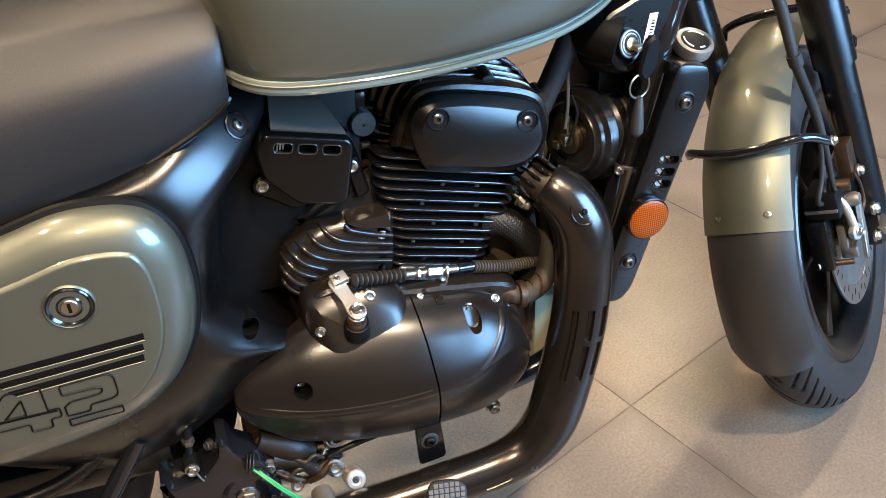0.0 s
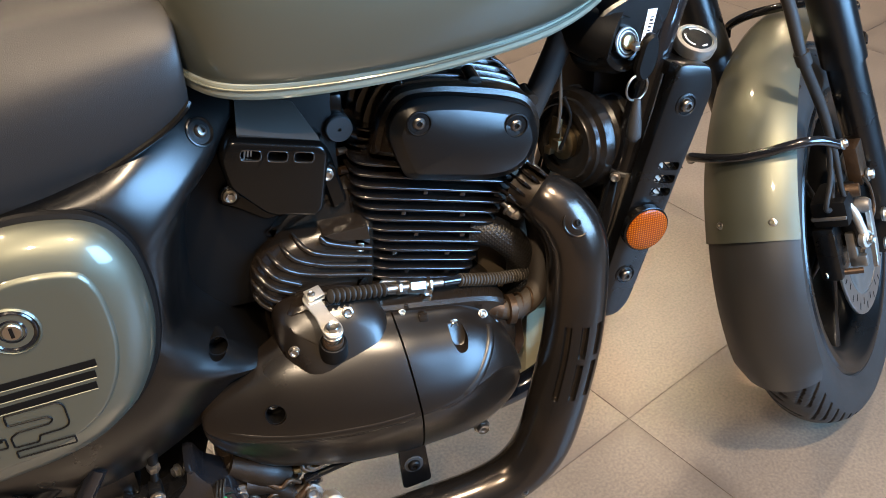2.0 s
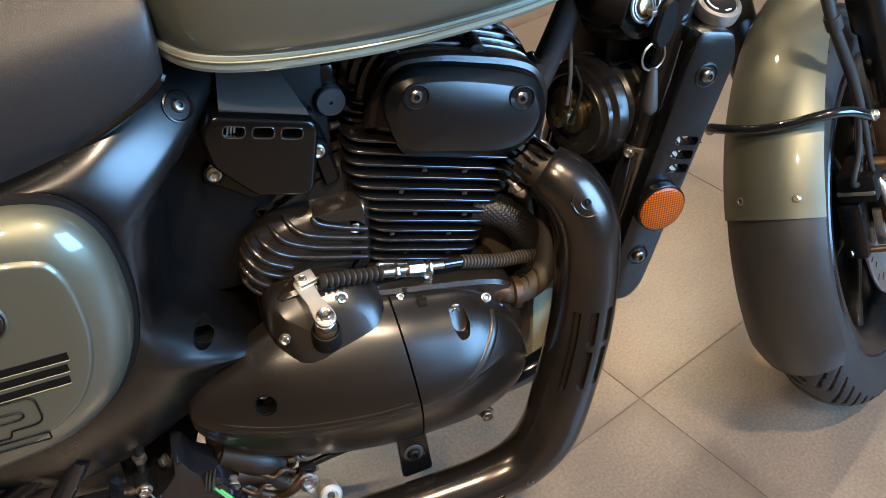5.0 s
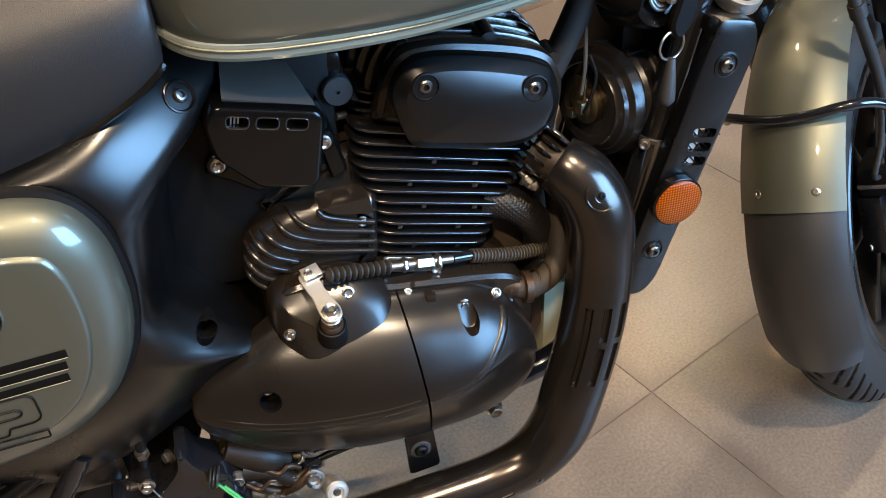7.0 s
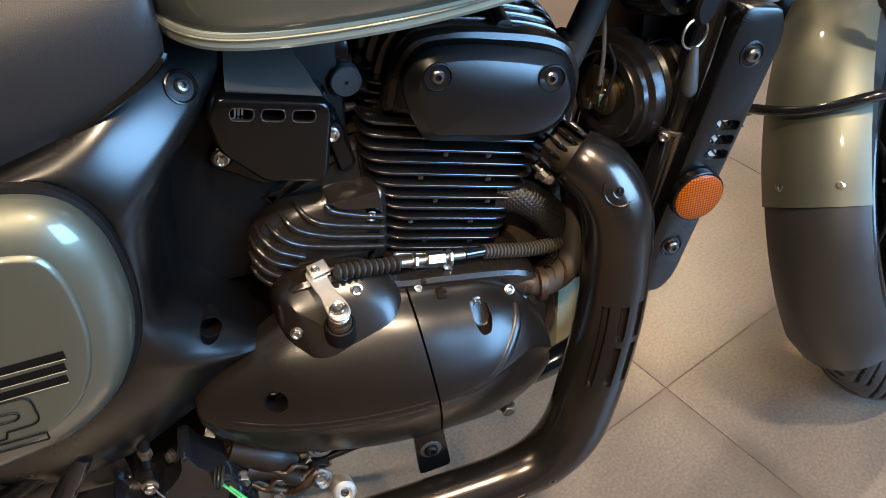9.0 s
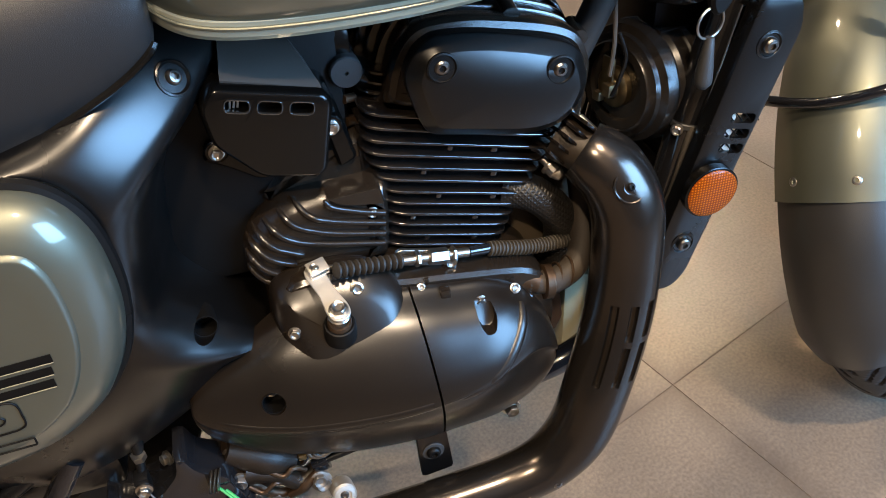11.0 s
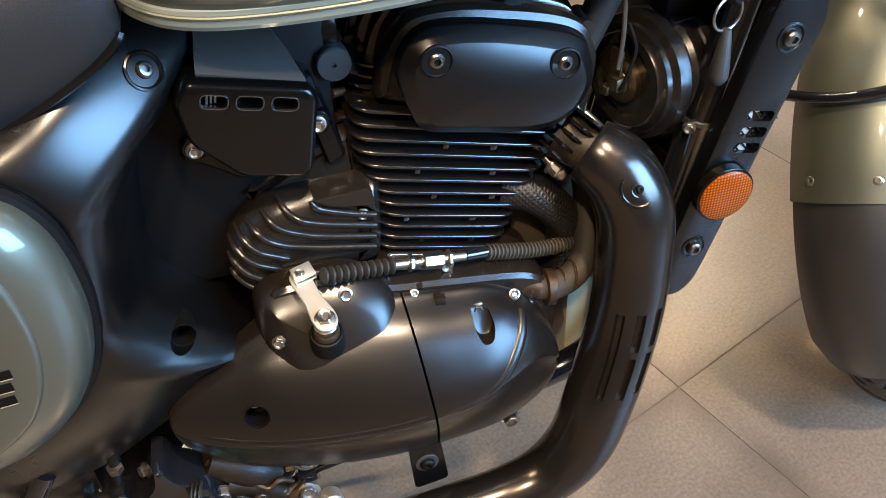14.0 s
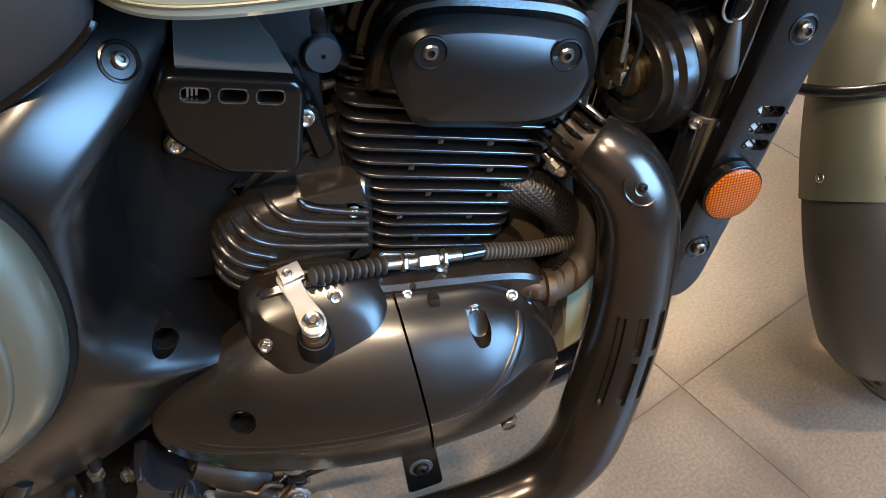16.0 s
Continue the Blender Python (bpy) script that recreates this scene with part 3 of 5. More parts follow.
def clutch_cover():
    base = [(-0.212, 0.490), (-0.204, 0.530), (-0.150, 0.533), (-0.105, 0.512), (-0.040, 0.502), (0.040, 0.486), (0.062, 0.45), (0.064, 0.40), (0.045, 0.345), (-0.06, 0.315), (-0.20, 0.34), (-0.245, 0.385), (-0.240, 0.435)]
    case = part("crankcase", plate(even(spline(base, 90, True), 90), [(0.10, 0.02), (0.09, 0), (-0.10, 0), (-0.118, 0.002), (-0.122, 0.006)]), M_ENGINE, bike, "black crankcase")
    # x, top height, ridge height, how far the ridge stands out, bottom height
    secs = [(-0.3155, 0.425, 0.418, 0.143, 0.408), (-0.312, 0.437, 0.415, 0.149, 0.394), (-0.300, 0.449, 0.410, 0.157, 0.374), (-0.280, 0.462, 0.406, 0.166, 0.356), (-0.255, 0.475, 0.404, 0.174, 0.334), (-0.215, 0.492, 0.402, 0.184, 0.318), (-0.16, 0.500, 0.401, 0.193, 0.304),
            (-0.10, 0.499, 0.406, 0.198, 0.298), (-0.05, 0.492, 0.410, 0.195, 0.299), (-0.01, 0.486, 0.418, 0.186, 0.300), (0.02, 0.470, 0.420, 0.172, 0.309), (0.042, 0.446, 0.408, 0.158, 0.324), (0.056, 0.418, 0.392, 0.147, 0.342), (0.063, 0.395, 0.382, 0.138, 0.362)]
    def section(x, zt, zr, yr, zb):
        h, g = zt - zr, zr - zb
        y0 = float(np.interp(x, [-0.3155, -0.28, -0.21], [0.137, 0.134, 0.130]))
        back = float(np.interp(x, [-0.3155, -0.28, -0.21], [0.134, 0.127, 0.10]))
        pts = [(back, zt + 0.003), ((y0 - 0.008 + max(back, y0 - 0.008)) / 2 + 0.0005, zt + 0.002), (y0 + 0.002, zt - 0.003), (y0 + (yr - y0) * 0.36, zt - 0.17 * h), (y0 + (yr - y0) * 0.66, zt - 0.40 * h), (y0 + (yr - y0) * 0.89, zt - 0.70 * h), (yr, zr + 0.003),
               (yr - 0.0015, zr - 0.0025), (yr - 0.006, zr - 0.22 * g), (y0 + (yr - y0) * 0.62, zr - 0.62 * g), (y0 + (yr - y0) * 0.25, zr - 0.92 * g), ((y0 - 0.008 + max(back, y0 - 0.008)) / 2 + 0.0005, zb), (back, zb + 0.003)]
        return [(x, -q[0], q[1]) for q in spline(pts, 44)]
    dense = spline(secs, 74)
    bm = loft([section(*d) for d in dense])
    seam_p, seam_n = Vector((-0.084, 0, 0.43)), Vector((1, 0, 0.09)).normalized()
    made = []
    for side, name in ((-1, "clutch_cover"), (1, "front_crank_cover")):
        b2 = bm.copy()
        cut = bmesh.ops.bisect_plane(b2, geom=b2.verts[:] + b2.edges[:] + b2.faces[:], plane_co=seam_p + seam_n * 0.0011 * side, plane_no=seam_n, clear_inner=side > 0, clear_outer=side < 0)
        bmesh.ops.holes_fill(b2, edges=[e for e in cut["geom_cut"] if isinstance(e, bmesh.types.BMEdge)])
        made.append(part(name, b2, M_COVER, bike, "satin black clutch cover" if side < 0 else "satin black front crankcase cover"))
    bm.free()
    rear, front = made
    bump = [(-0.212, 0.527), (-0.219, 0.503), (-0.214, 0.474), (-0.199, 0.440), (-0.178, 0.427), (-0.140, 0.436), (-0.108, 0.455), (-0.096, 0.478), (-0.101, 0.508), (-0.130, 0.530), (-0.175, 0.534)]
    bmh = plate(even(spline(bump, 100, True), 80), [(-0.10, -0.002), (-0.128, -0.002), (-0.136, -0.0006), (-0.1425, 0.0022), (-0.1478, 0.0068), (-0.1520, 0.0122), (-0.1550, 0.0175), (-0.1562, 0.0195, 0.93), (-0.1576, 0.0195, 0.72), (-0.1585, 0.0195, 0.45), (-0.1589, 0.0195, 0.15)])
    for v in bmh.verts:
        v.co.y += (v.co.z - 0.478) * 0.55 if v.co.y < -0.11 else 0
    housing = part("release_housing", bmh, M_COVER, rear)
    yh = surface(rear, -0.238, 0.436)[0]
    carve(rear, lathe([(0.0115, 0.03), (0.0115, -0.03)], 32, aim((-0.238, yh, 0.436), (-0.1, -1, 0.25))))
    # near-black cup colours the inside of the hole as shaded
    part("hole_lining", lathe([(0.0114, 0.024), (0.0114, 0.0), (0.0104, 0.0), (0.0104, 0.022)], 32, aim((-0.238, yh + 0.001, 0.436), (-0.1, -1, 0.25))), M_DARK, rear)
    bolt(rear, (-0.238, yh + 0.020, 0.436), (-0.1, -1, 0.25), size=0.8)
    # raised line along the rear cover, and its continuation on the front cover
    def on_cover(ob, pts, r, lift, fade):
        tree = BVHTree.FromPolygons([v.co[:] for v in ob.data.vertices], [p.vertices[:] for p in ob.data.polygons])
        path = []
        for x, z in spline(pts, 44):
            hit = tree.ray_cast(Vector((x, -1, z)), Vector((0, 1, 0)))
            path.append((x, hit[0].y - lift, z))
        return tube(path, [r * min(1.0, 0.72 + 0.028 * min(k, 43 - k if fade else 43)) for k in range(44)], 14, 88)
    part("ridge", on_cover(rear, [(-0.300, 0.420), (-0.28, 0.4135), (-0.25, 0.4085), (-0.21, 0.4055), (-0.17, 0.405), (-0.13, 0.406), (-0.0905, 0.409)], 0.0078, -0.0069, False), M_COVER, rear)
    part("crease", on_cover(front, [(-0.078, 0.4035), (-0.05, 0.407), (-0.02, 0.419), (0.0, 0.436), (0.013, 0.452), (0.018, 0.462)], 0.0078, -0.0067, True), M_COVER, front)
    # pocket with its bolt, and the flat top plate
    pocket = plate(even(rounded([(-0.0325, 0.4915), (-0.0155, 0.4870), (-0.0115, 0.468), (-0.0165, 0.4575), (-0.0268, 0.4575), (-0.0323, 0.468)], 0.004), 40), [(-0.25, 0), (-0.1405, 0.0006), (-0.1395, 0.002)])
    for v in pocket.verts:
        v.co.y -= (0.489 - v.co.z) * 0.50
    carve(front, pocket)
    bolt(front, (-0.0235, -0.1405, 0.4775), (0, -1, 0.1), size=0.72)
    # the flat deck behind the front cover
    rings = []
    for x in np.linspace(-0.086, 0.037, 15):
        zf = float(np.interp(x, [-0.085, -0.05, 0.016, 0.037], [0.498, 0.482, 0.468, 0.456]))
        rings.append([(x, y, zf + h) for y, h in ((-0.128, -0.03), (-0.128, -0.004), (-0.127, -0.001), (-0.125, 0.0005), (-0.07, 0.012), (-0.06, 0.012), (-0.06, -0.03))])
    part("top_plate", loft(rings), M_ENGINE, front)
    for x, y in ((-0.072, -0.100), (-0.050, -0.098)):
        z = float(np.interp(x, [-0.085, -0.05, 0.016, 0.037], [0.498, 0.482, 0.468, 0.456])) + 0.006
        part("deck_rib", block(x - 0.003, x + 0.003, y - 0.022, y + 0.025, z - 0.008, z + 0.006, 0.002), M_ENGINE, front)
    part("clip", block(-0.062, -0.052, -0.137, -0.128, 0.484, 0.497, 0.0015), M_ENGINE, front)
    for x, y, z in ((-0.205, -0.131, 0.494), (-0.141, -0.133, 0.519)):
        bolt_on(housing, x, z, spin=20, size=0.72)
    for x, y, z, k in ((0.0165, -0.130, 0.474, 0.60), (-0.0585, -0.130, 0.484, 0.60), (-0.0785, -0.124, 0.497, 0.50)):
        bolt(front, (x, y, z), (0, -0.75, 0.6), size=k)
    part("lower_lip", tube([(-0.15, -0.125, 0.306), (-0.05, -0.122, 0.296), (0.0, -0.120, 0.300), (0.035, -0.118, 0.322), (0.060, -0.115, 0.362)], 0.006, 10), M_ENGINE, case)
    bolt(case, (0.015, -0.125, 0.290), (0, -1, -0.1), size=1.2, name="drain_bolt")
    return rear, front


M_ZINC = mat("pale_zinc_plate", (0.58, 0.55, 0.50), 0.40, metal=0.85, vary=0.15, vscale=70, grain=0.15)


def release_arm(rear):
    # the arm lies flat on a shaft that stands out of the housing
    foot, tip = Vector((-0.1630, -0.1555, 0.5205)), Vector((-0.1755, -0.1140, 0.5345))
    along = (tip - foot).normalized()
    up = (Vector((0.02, -0.34, 0.94)) - along * along.dot(Vector((0.02, -0.34, 0.94)))).normalized()
    side = along.cross(up)
    M = Matrix((side, -up, along)).transposed().to_4x4()
    M.translation = foot
    k = (tip - foot).length
    o = [(-0.0105, 0.002), (-0.0094, 0.013), (-0.0082, 0.022), (-0.0088, 0.032), (-0.0092, k + 0.004), (-0.0046, k + 0.0088), (0.0054, k + 0.0080), (0.0092, k + 0.001), (0.0084, 0.032), (0.0082, 0.022), (0.0096, 0.013), (0.0108, 0.002), (0.0085, -0.0075), (0.0, -0.0115), (-0.0085, -0.0075)]
    a = part("release_arm", plate(even(spline(o, 80, True), 64), [(0.0030, 0.0006), (0.0024, 0.0), (0.0005, 0.0), (0.0, 0.0006)], M), M_ZINC, bike, "bare zinc clutch release arm")
    part("shaft", lathe([(0.0070, 0.034), (0.0070, 0.012), (0.0100, 0.0118), (0.0104, 0.0085), (0.0090, 0.0075), (0.0090, 0.0058), (0.0102, 0.0050), (0.0102, 0.0030)], 28, aim(foot, up)), M_STEEL, a, "zinc release shaft with its washers")
    part("shaft_seal", lathe([(0.0116, 0.030), (0.0114, 0.0205), (0.0104, 0.0190), (0.0070, 0.0190)], 28, aim(foot, up)), M_OILY, a, "grimy shaft seal")
    # near-black collar in place of the shaded socket round the shaft
    part("shaft_boss", lathe([(0.0160, 0.045), (0.0152, 0.0265), (0.0144, 0.0245), (0.0130, 0.0238), (0.0105, 0.0250)], 32, aim(foot, up)), M_DARK, a)
    bolt(a, foot, up, size=1.02)
    # folded clevis at the cable's end
    c0, c1 = k - 0.006, k + 0.009
    part("clevis", joined(block(-0.0060, 0.013, -0.0078, -0.0064, c0, c1, 0.0006, M), block(0.0116, 0.013, -0.0078, 0.0005, c0, c1, 0.0006, M), block(-0.0060, 0.013, -0.0014, 0.0, c0, c1, 0.0006, M)), M_ZINC, a, "folded zinc clevis")
    bolt(a, M @ Vector((0.0, -0.0078, k + 0.001)), up, size=0.5)
    part("cable_end", tube([M @ Vector((0.004, -0.0048, k + 0.0015)), M @ Vector((0.022, 0.0015, k - 0.003))], 0.0024, 10), M_STEEL, a)
    cable = part("clutch_cable", tube([(-0.007, -0.122, 0.524), (0.05, -0.116, 0.509), (0.10, -0.108, 0.508), (0.13, -0.09, 0.520), (0.15, -0.06, 0.535), (0.17, -0.02, 0.55)], 0.006, 12), M_RUBBER, bike, "ribbed black clutch cable")
    path = spline([(-0.007, -0.122, 0.524), (0.05, -0.116, 0.509), (0.10, -0.108, 0.508), (0.13, -0.09, 0.520)], 46)
    for i in range(45):
        part("coil", lathe([(0.0055, 0.0014), (0.0078, 0.0005), (0.0078, -0.0005), (0.0055, -0.0014)], 12, aim(Vector(path[i]), Vector(path[i + 1] - path[i]))), M_HOSE, cable)
    p0, p1 = np.array((-0.158, -0.148, 0.559)), np.array((-0.096, -0.132, 0.541))
    d = Vector(p1 - p0)
    for k in range(11):
        part("boot_fold", lathe([(0.004, 0.0034), (0.0078, 0.0008), (0.0078, -0.0008), (0.004, -0.0034)], 16, aim(Vector(p0 + (p1 - p0) * k / 10.5), d)), M_RUBBER, cable)
    part("adjuster", tube([Vector(p1), (-0.030, -0.127, 0.530)], 0.0046, 12), M_STEEL, cable, "zinc cable adjuster")
    for q, h in ((-0.083, 0.0025), (-0.062, 0.010), (-0.0465, 0.0022)):
        f = (q + 0.098) / 0.068
        c = np.array(p1) * (1 - f) + np.array((-0.030, -0.127, 0.530)) * f
        part("adjuster_nut", lathe([(0.0068, h), (0.0080, h - 0.0012), (0.0080, -h + 0.0012), (0.0068, -h)], 6, aim(Vector(c), (1, 0.14, -0.24))), M_STEEL, cable, angle=20)
    part("sleeve", tube([(-0.030, -0.127, 0.530), (-0.004, -0.121, 0.524)], 0.0055, 12), M_GLOSS, cable)
    br = part("cable_bracket", plate(even(rounded([(-0.106, 0.532), (-0.045, 0.516), (-0.040, 0.527), (-0.056, 0.537), (-0.098, 0.548)], 0.004), 40), [(-0.121, 0), (-0.1245, 0), (-0.125, 0.0005)]), M_STEEL, bike, "zinc cable bracket")
    bolt(br, (-0.048, -0.1255, 0.524), size=0.85)
    bolt(br, (-0.100, -0.1255, 0.536), size=0.6)


# grey base colour carries the light that the black hood catches
M_HOOD = mat("lit_grey_plastic", (0.030, 0.0265, 0.023), 0.36, spec=0.5, vary=0.15, vscale=30, grain=0.08)
M_EDGE = mat("gloss_moulded_rim", (0.010, 0.010, 0.010), 0.16, spec=0.9, vary=0.15)


def throttle_cover():
    o = even(rounded([(-0.243, 0.726), (-0.230, 0.744), (-0.142, 0.723), (-0.137, 0.712), (-0.149, 0.651), (-0.158, 0.644), (-0.205, 0.654), (-0.239, 0.692)], 0.009, 5), 84)
    b = part("throttle_body_cover", plate(o, [(-0.05, 0.0), (-0.114, 0.0), (-0.124, 0.0009), (-0.1285, 0.0025), (-0.1303, 0.0045), (-0.1308, 0.0062)]), M_PLASTIC, bike, "black plastic throttle body cover with three slots")
    tilt = lambda x, z: pose(x, 0, z, 0, 13, 0)
    carve(b, *[slot(-0.0092, 0.0092, 0, 0.0098, -0.15, -0.116, tilt(x, z)) for x, z in ((-0.2125, 0.7235), (-0.188, 0.718), (-0.1635, 0.7125))])
    for x, z in ((-0.2125, 0.7235), (-0.188, 0.718), (-0.1635, 0.7125)):
        oo = rounded([(-0.0098, -0.0055), (0.0098, -0.0055), (0.0098, 0.0055), (-0.0098, 0.0055)], 0.0052, 5)
        rings = [[(q[0], y, q[1]) for q in inset(oo, d)] for y, d in ((-0.130, -0.0010), (-0.1314, -0.0005), (-0.1316, 0.0), (-0.1314, 0.0005), (-0.130, 0.0009))]
        bm = loft(rings, cap=False)
        bm.transform(tilt(x, z))
        part("slot_rim", bm, M_EDGE, b)
    left = [(-0.221, -0.04, 0.732), (-0.221, -0.121, 0.732), (-0.221, -0.122, 0.743), (-0.2205, -0.119, 0.7465), (-0.2165, -0.095, 0.7655), (-0.216, -0.090, 0.768), (-0.216, -0.04, 0.766)]
    right = [(-0.145, -0.04, 0.712), (-0.145, -0.121, 0.712), (-0.145, -0.122, 0.723), (-0.146, -0.119, 0.7265), (-0.161, -0.095, 0.7515), (-0.163, -0.090, 0.754), (-0.164, -0.04, 0.752)]
    mid = [[tuple(a + (c - a) * f for a, c in zip(p, q)) for p, q in zip(left, right)] for f in (0.0, 0.02, 0.5, 0.98, 1.0)]
    part("upper_hood", loft(mid), M_HOOD, b, "black sloping hood with its sheen coloured grey", angle=28)
    for k in range(3):
        part("slot_mark", block(-0.0034, -0.0018, -0.1245, -0.1238, -0.0045, 0.0045, 0, tilt(-0.2145 + 0.003 * k, 0.7235)), M_ALU, b)
    for x, z, ys in ((-0.141, 0.681, -0.112), (-0.237, 0.668, -0.096)):
        part("screw_boss", lathe([(0.0105, 0.02), (0.0105, 0.0015), (0.009, 0.0)], 20, aim((x, ys, z))), M_PLASTIC, b)
        bolt(b, (x, ys - 0.001, z), size=0.75)
    part("ear", plate(even(rounded([(-0.252, 0.660), (-0.232, 0.650), (-0.205, 0.630), (-0.180, 0.636), (-0.205, 0.665), (-0.236, 0.684)], 0.008), 40), [(-0.06, 0), (-0.090, 0), (-0.094, 0.003)]), M_PLASTIC, b)
    part("ear", plate(even(rounded([(-0.150, 0.694), (-0.134, 0.702), (-0.120, 0.640), (-0.137, 0.632)], 0.005), 40), [(-0.06, 0), (-0.098, 0), (-0.101, 0.003)]), M_PLASTIC, b)
    s = part("sensor_plug", lathe([(0.0140, 0.05), (0.0140, 0.001), (0.0128, -0.0005), (0.002, -0.0008), (0.0015, 0.002)], 32, aim((-0.120, -0.094, 0.718))), M_GREYRUB, bike, "round grey rubber plug")
    part("plug_mount", block(-0.150, -0.112, -0.085, -0.05, 0.722, 0.752, 0.006, pose(0, 0, 0)), M_PLASTIC, s)
    part("plug_arm", tube([(-0.118, -0.075, 0.716), (-0.092, -0.075, 0.698)], [0.015, 0.012], 14), M_PLASTIC, s)
    # injector and screws behind the cover
    for z in (0.690, 0.668, 0.648):
        part("injector", tube([(-0.124, -0.085, z), (-0.114, -0.080, z - 0.002)], 0.0042, 10), M_OILY, b)
    part("airbox", block(-0.33, -0.115, -0.055, 0.10, 0.50, 0.765, 0.02), M_DARK, bike, "black plastic airbox")


def exhaust():
    axis = [(0.097, -0.096, 0.599), (0.107, -0.105, 0.592), (0.122, -0.115, 0.576), (0.135, -0.126, 0.540), (0.1355, -0.134, 0.480), (0.125, -0.146, 0.412), (0.100, -0.163, 0.338), (0.078, -0.171, 0.282), (0.045, -0.174, 0.246), (0.0, -0.176, 0.231), (-0.067, -0.178, 0.226), (-0.20, -0.18, 0.221), (-0.45, -0.18, 0.215)]
    rad = [0.0300, 0.0330, 0.0355, 0.0365, 0.0365, 0.0365, 0.0365, 0.0355, 0.0325, 0.030, 0.0295, 0.029, 0.030]
    ex = part("header_pipe", tube(axis, rad, 40, 121), M_EXH, bike, "dark chrome exhaust header with a slotted heat shield")
    def groove(f0, f1, d, r=0.0042, depth=0.0345):
        c = spline(axis, 121)
        pts = []
        for f in np.linspace(f0, f1, 6):
            k = f * 120
            i = min(int(k), 119)
            pts.append(Vector(c[i] + (c[i + 1] - c[i]) * (k - i)) + Vector(d).normalized() * depth)
        return tube(pts, r, 10)
    steep = []
    for d, spans in (((-0.62, -0.79, 0.1), ((0.372, 0.475),)), ((-0.10, -0.99, 0.1), ((0.372, 0.420), (0.428, 0.475))), ((0.45, -0.89, 0.1), ((0.372, 0.420), (0.428, 0.475)))):
        steep += [groove(a, b, d, 0.0050 if len(spans) > 1 else 0.0048, 0.0350 if len(spans) > 1 else 0.0360) for a, b in spans]
    low = [groove(0.735, 0.79, (0, -1, -0.1), 0.0042, 0.029), groove(0.735, 0.79, (0, -0.75, -0.7), 0.0036, 0.029)]
    carve(ex, *steep, *low)
    yb, nb = surface(ex, 0.123, 0.584)
    arc = []
    for a in np.linspace(radians(140), radians(310), 12):
        x, z = 0.123 + 0.0155 * math.cos(a), 0.584 + 0.0155 * math.sin(a)
        arc.append((x, surface(ex, x, z)[0] + 0.0002, z))
    part("shield_fold", tube(arc, [0.0004] + [0.0015] * 10 + [0.0004], 8), M_EXH, ex)
    part("bolt_seat", lathe([(0.0078, 0.004), (0.0076, 0.0003), (0.0062, 0.0009), (0.002, 0.0009)], 28, aim((0.123, yb, 0.584), nb)), M_EXH, ex)
    bolt(ex, (0.123, yb, 0.584), nb, size=0.55, kind="allen").data = DARK_BOLT()
    bolt(ex, (0.041, -0.203, 0.240), (0.1, -1, 0.25), size=0.85, kind="allen")
    part("port_flange", tube([(0.082, -0.072, 0.604), (0.104, -0.096, 0.594)], 0.0235, 24), M_FLANGE, ex, "dull brown exhaust port sleeve")
    low = Vector((0.45, -0.75, -0.45)).normalized()
    for p in (Vector((0.0730, -0.085, 0.5745)), Vector((0.1195, -0.090, 0.6040))):
        n = part("stud", tube([p - low * 0.030, p + low * 0.010], 0.0040, 10), M_STEEL, ex)
        part("washer", lathe([(0.0095, 0.0018), (0.0100, 0.0), (0.0095, -0.0016), (0.004, -0.0016)], 20, aim(p - low * 0.006, low)), M_STEEL, n)
        part("acorn_nut", lathe([(0.0078, 0.006), (0.0080, -0.003), (0.0068, -0.0045), (0.0062, -0.0075), (0.0040, -0.0105), (0.001, -0.0118)], 12, aim(p, low)), M_STEEL, n, angle=25)
    for k in range(5):
        f = k / 4
        part("port_fin", block(-0.0016, 0.0016, -0.022, 0.010, -0.013, 0.013, 0.0012, pose(0.063 + 0.036 * f, -0.082 - 0.002 * f, 0.600 + 0.024 * f, 0, -42, 12)), M_FIN, ex)
    return ex


M_FLANGE = mat("heat_stained_sleeve", (0.026, 0.019, 0.014), 0.5, metal=0.3, vary=0.35, vscale=50, grain=0.3)
M_HORN = mat("warm_black_horn", (0.011, 0.009, 0.0075), 0.26, vary=0.3, vscale=30, grain=0.1)
M_OLDBRASS = mat("dull_yellow_zinc", (0.20, 0.15, 0.085), 0.38, metal=1.0, vary=0.5, vscale=90)
M_ALUDARK = mat("grey_cast_iron", (0.16, 0.145, 0.13), 0.5, metal=0.8, vary=0.3, vscale=50, grain=0.3)


M_BACKING = mat("floor_toned_plate", (0.36, 0.32, 0.27), 0.6, vary=0.25, vscale=120)


def radiator():
    o = [(0.250, 0.738), (0.292, 0.731), (0.298, 0.700), (0.216, 0.430), (0.200, 0.414), (0.178, 0.416), (0.176, 0.465), (0.243, 0.716)]
    rad = part("radiator_shroud", plate(even(rounded(o, 0.009), 90), [(-0.105, 0.0), (-0.118, 0.0), (-0.1215, 0.0015), (-0.1225, 0.004)]), M_SATIN, bike, "satin black radiator side shroud with three slots")
    carve(rad, *[slot(-0.014, 0.014, 0, 0.0105, -0.14, -0.10, pose(x, 0, z, 0, 12, 0)) for x, z in ((0.2515, 0.6155), (0.2475, 0.5995), (0.2435, 0.5835))])
    for k in range(9):
        for q in (-1, 1):
            x, z = 0.232 + 0.004 * k, 0.578 + 0.005 * k
            part("mesh_wire", tube([(x - 0.010, -0.1170, z - 0.012 * q), (x + 0.010, -0.1170, z + 0.012 * q)], 0.0008, 5, 2), M_DARK, rad)
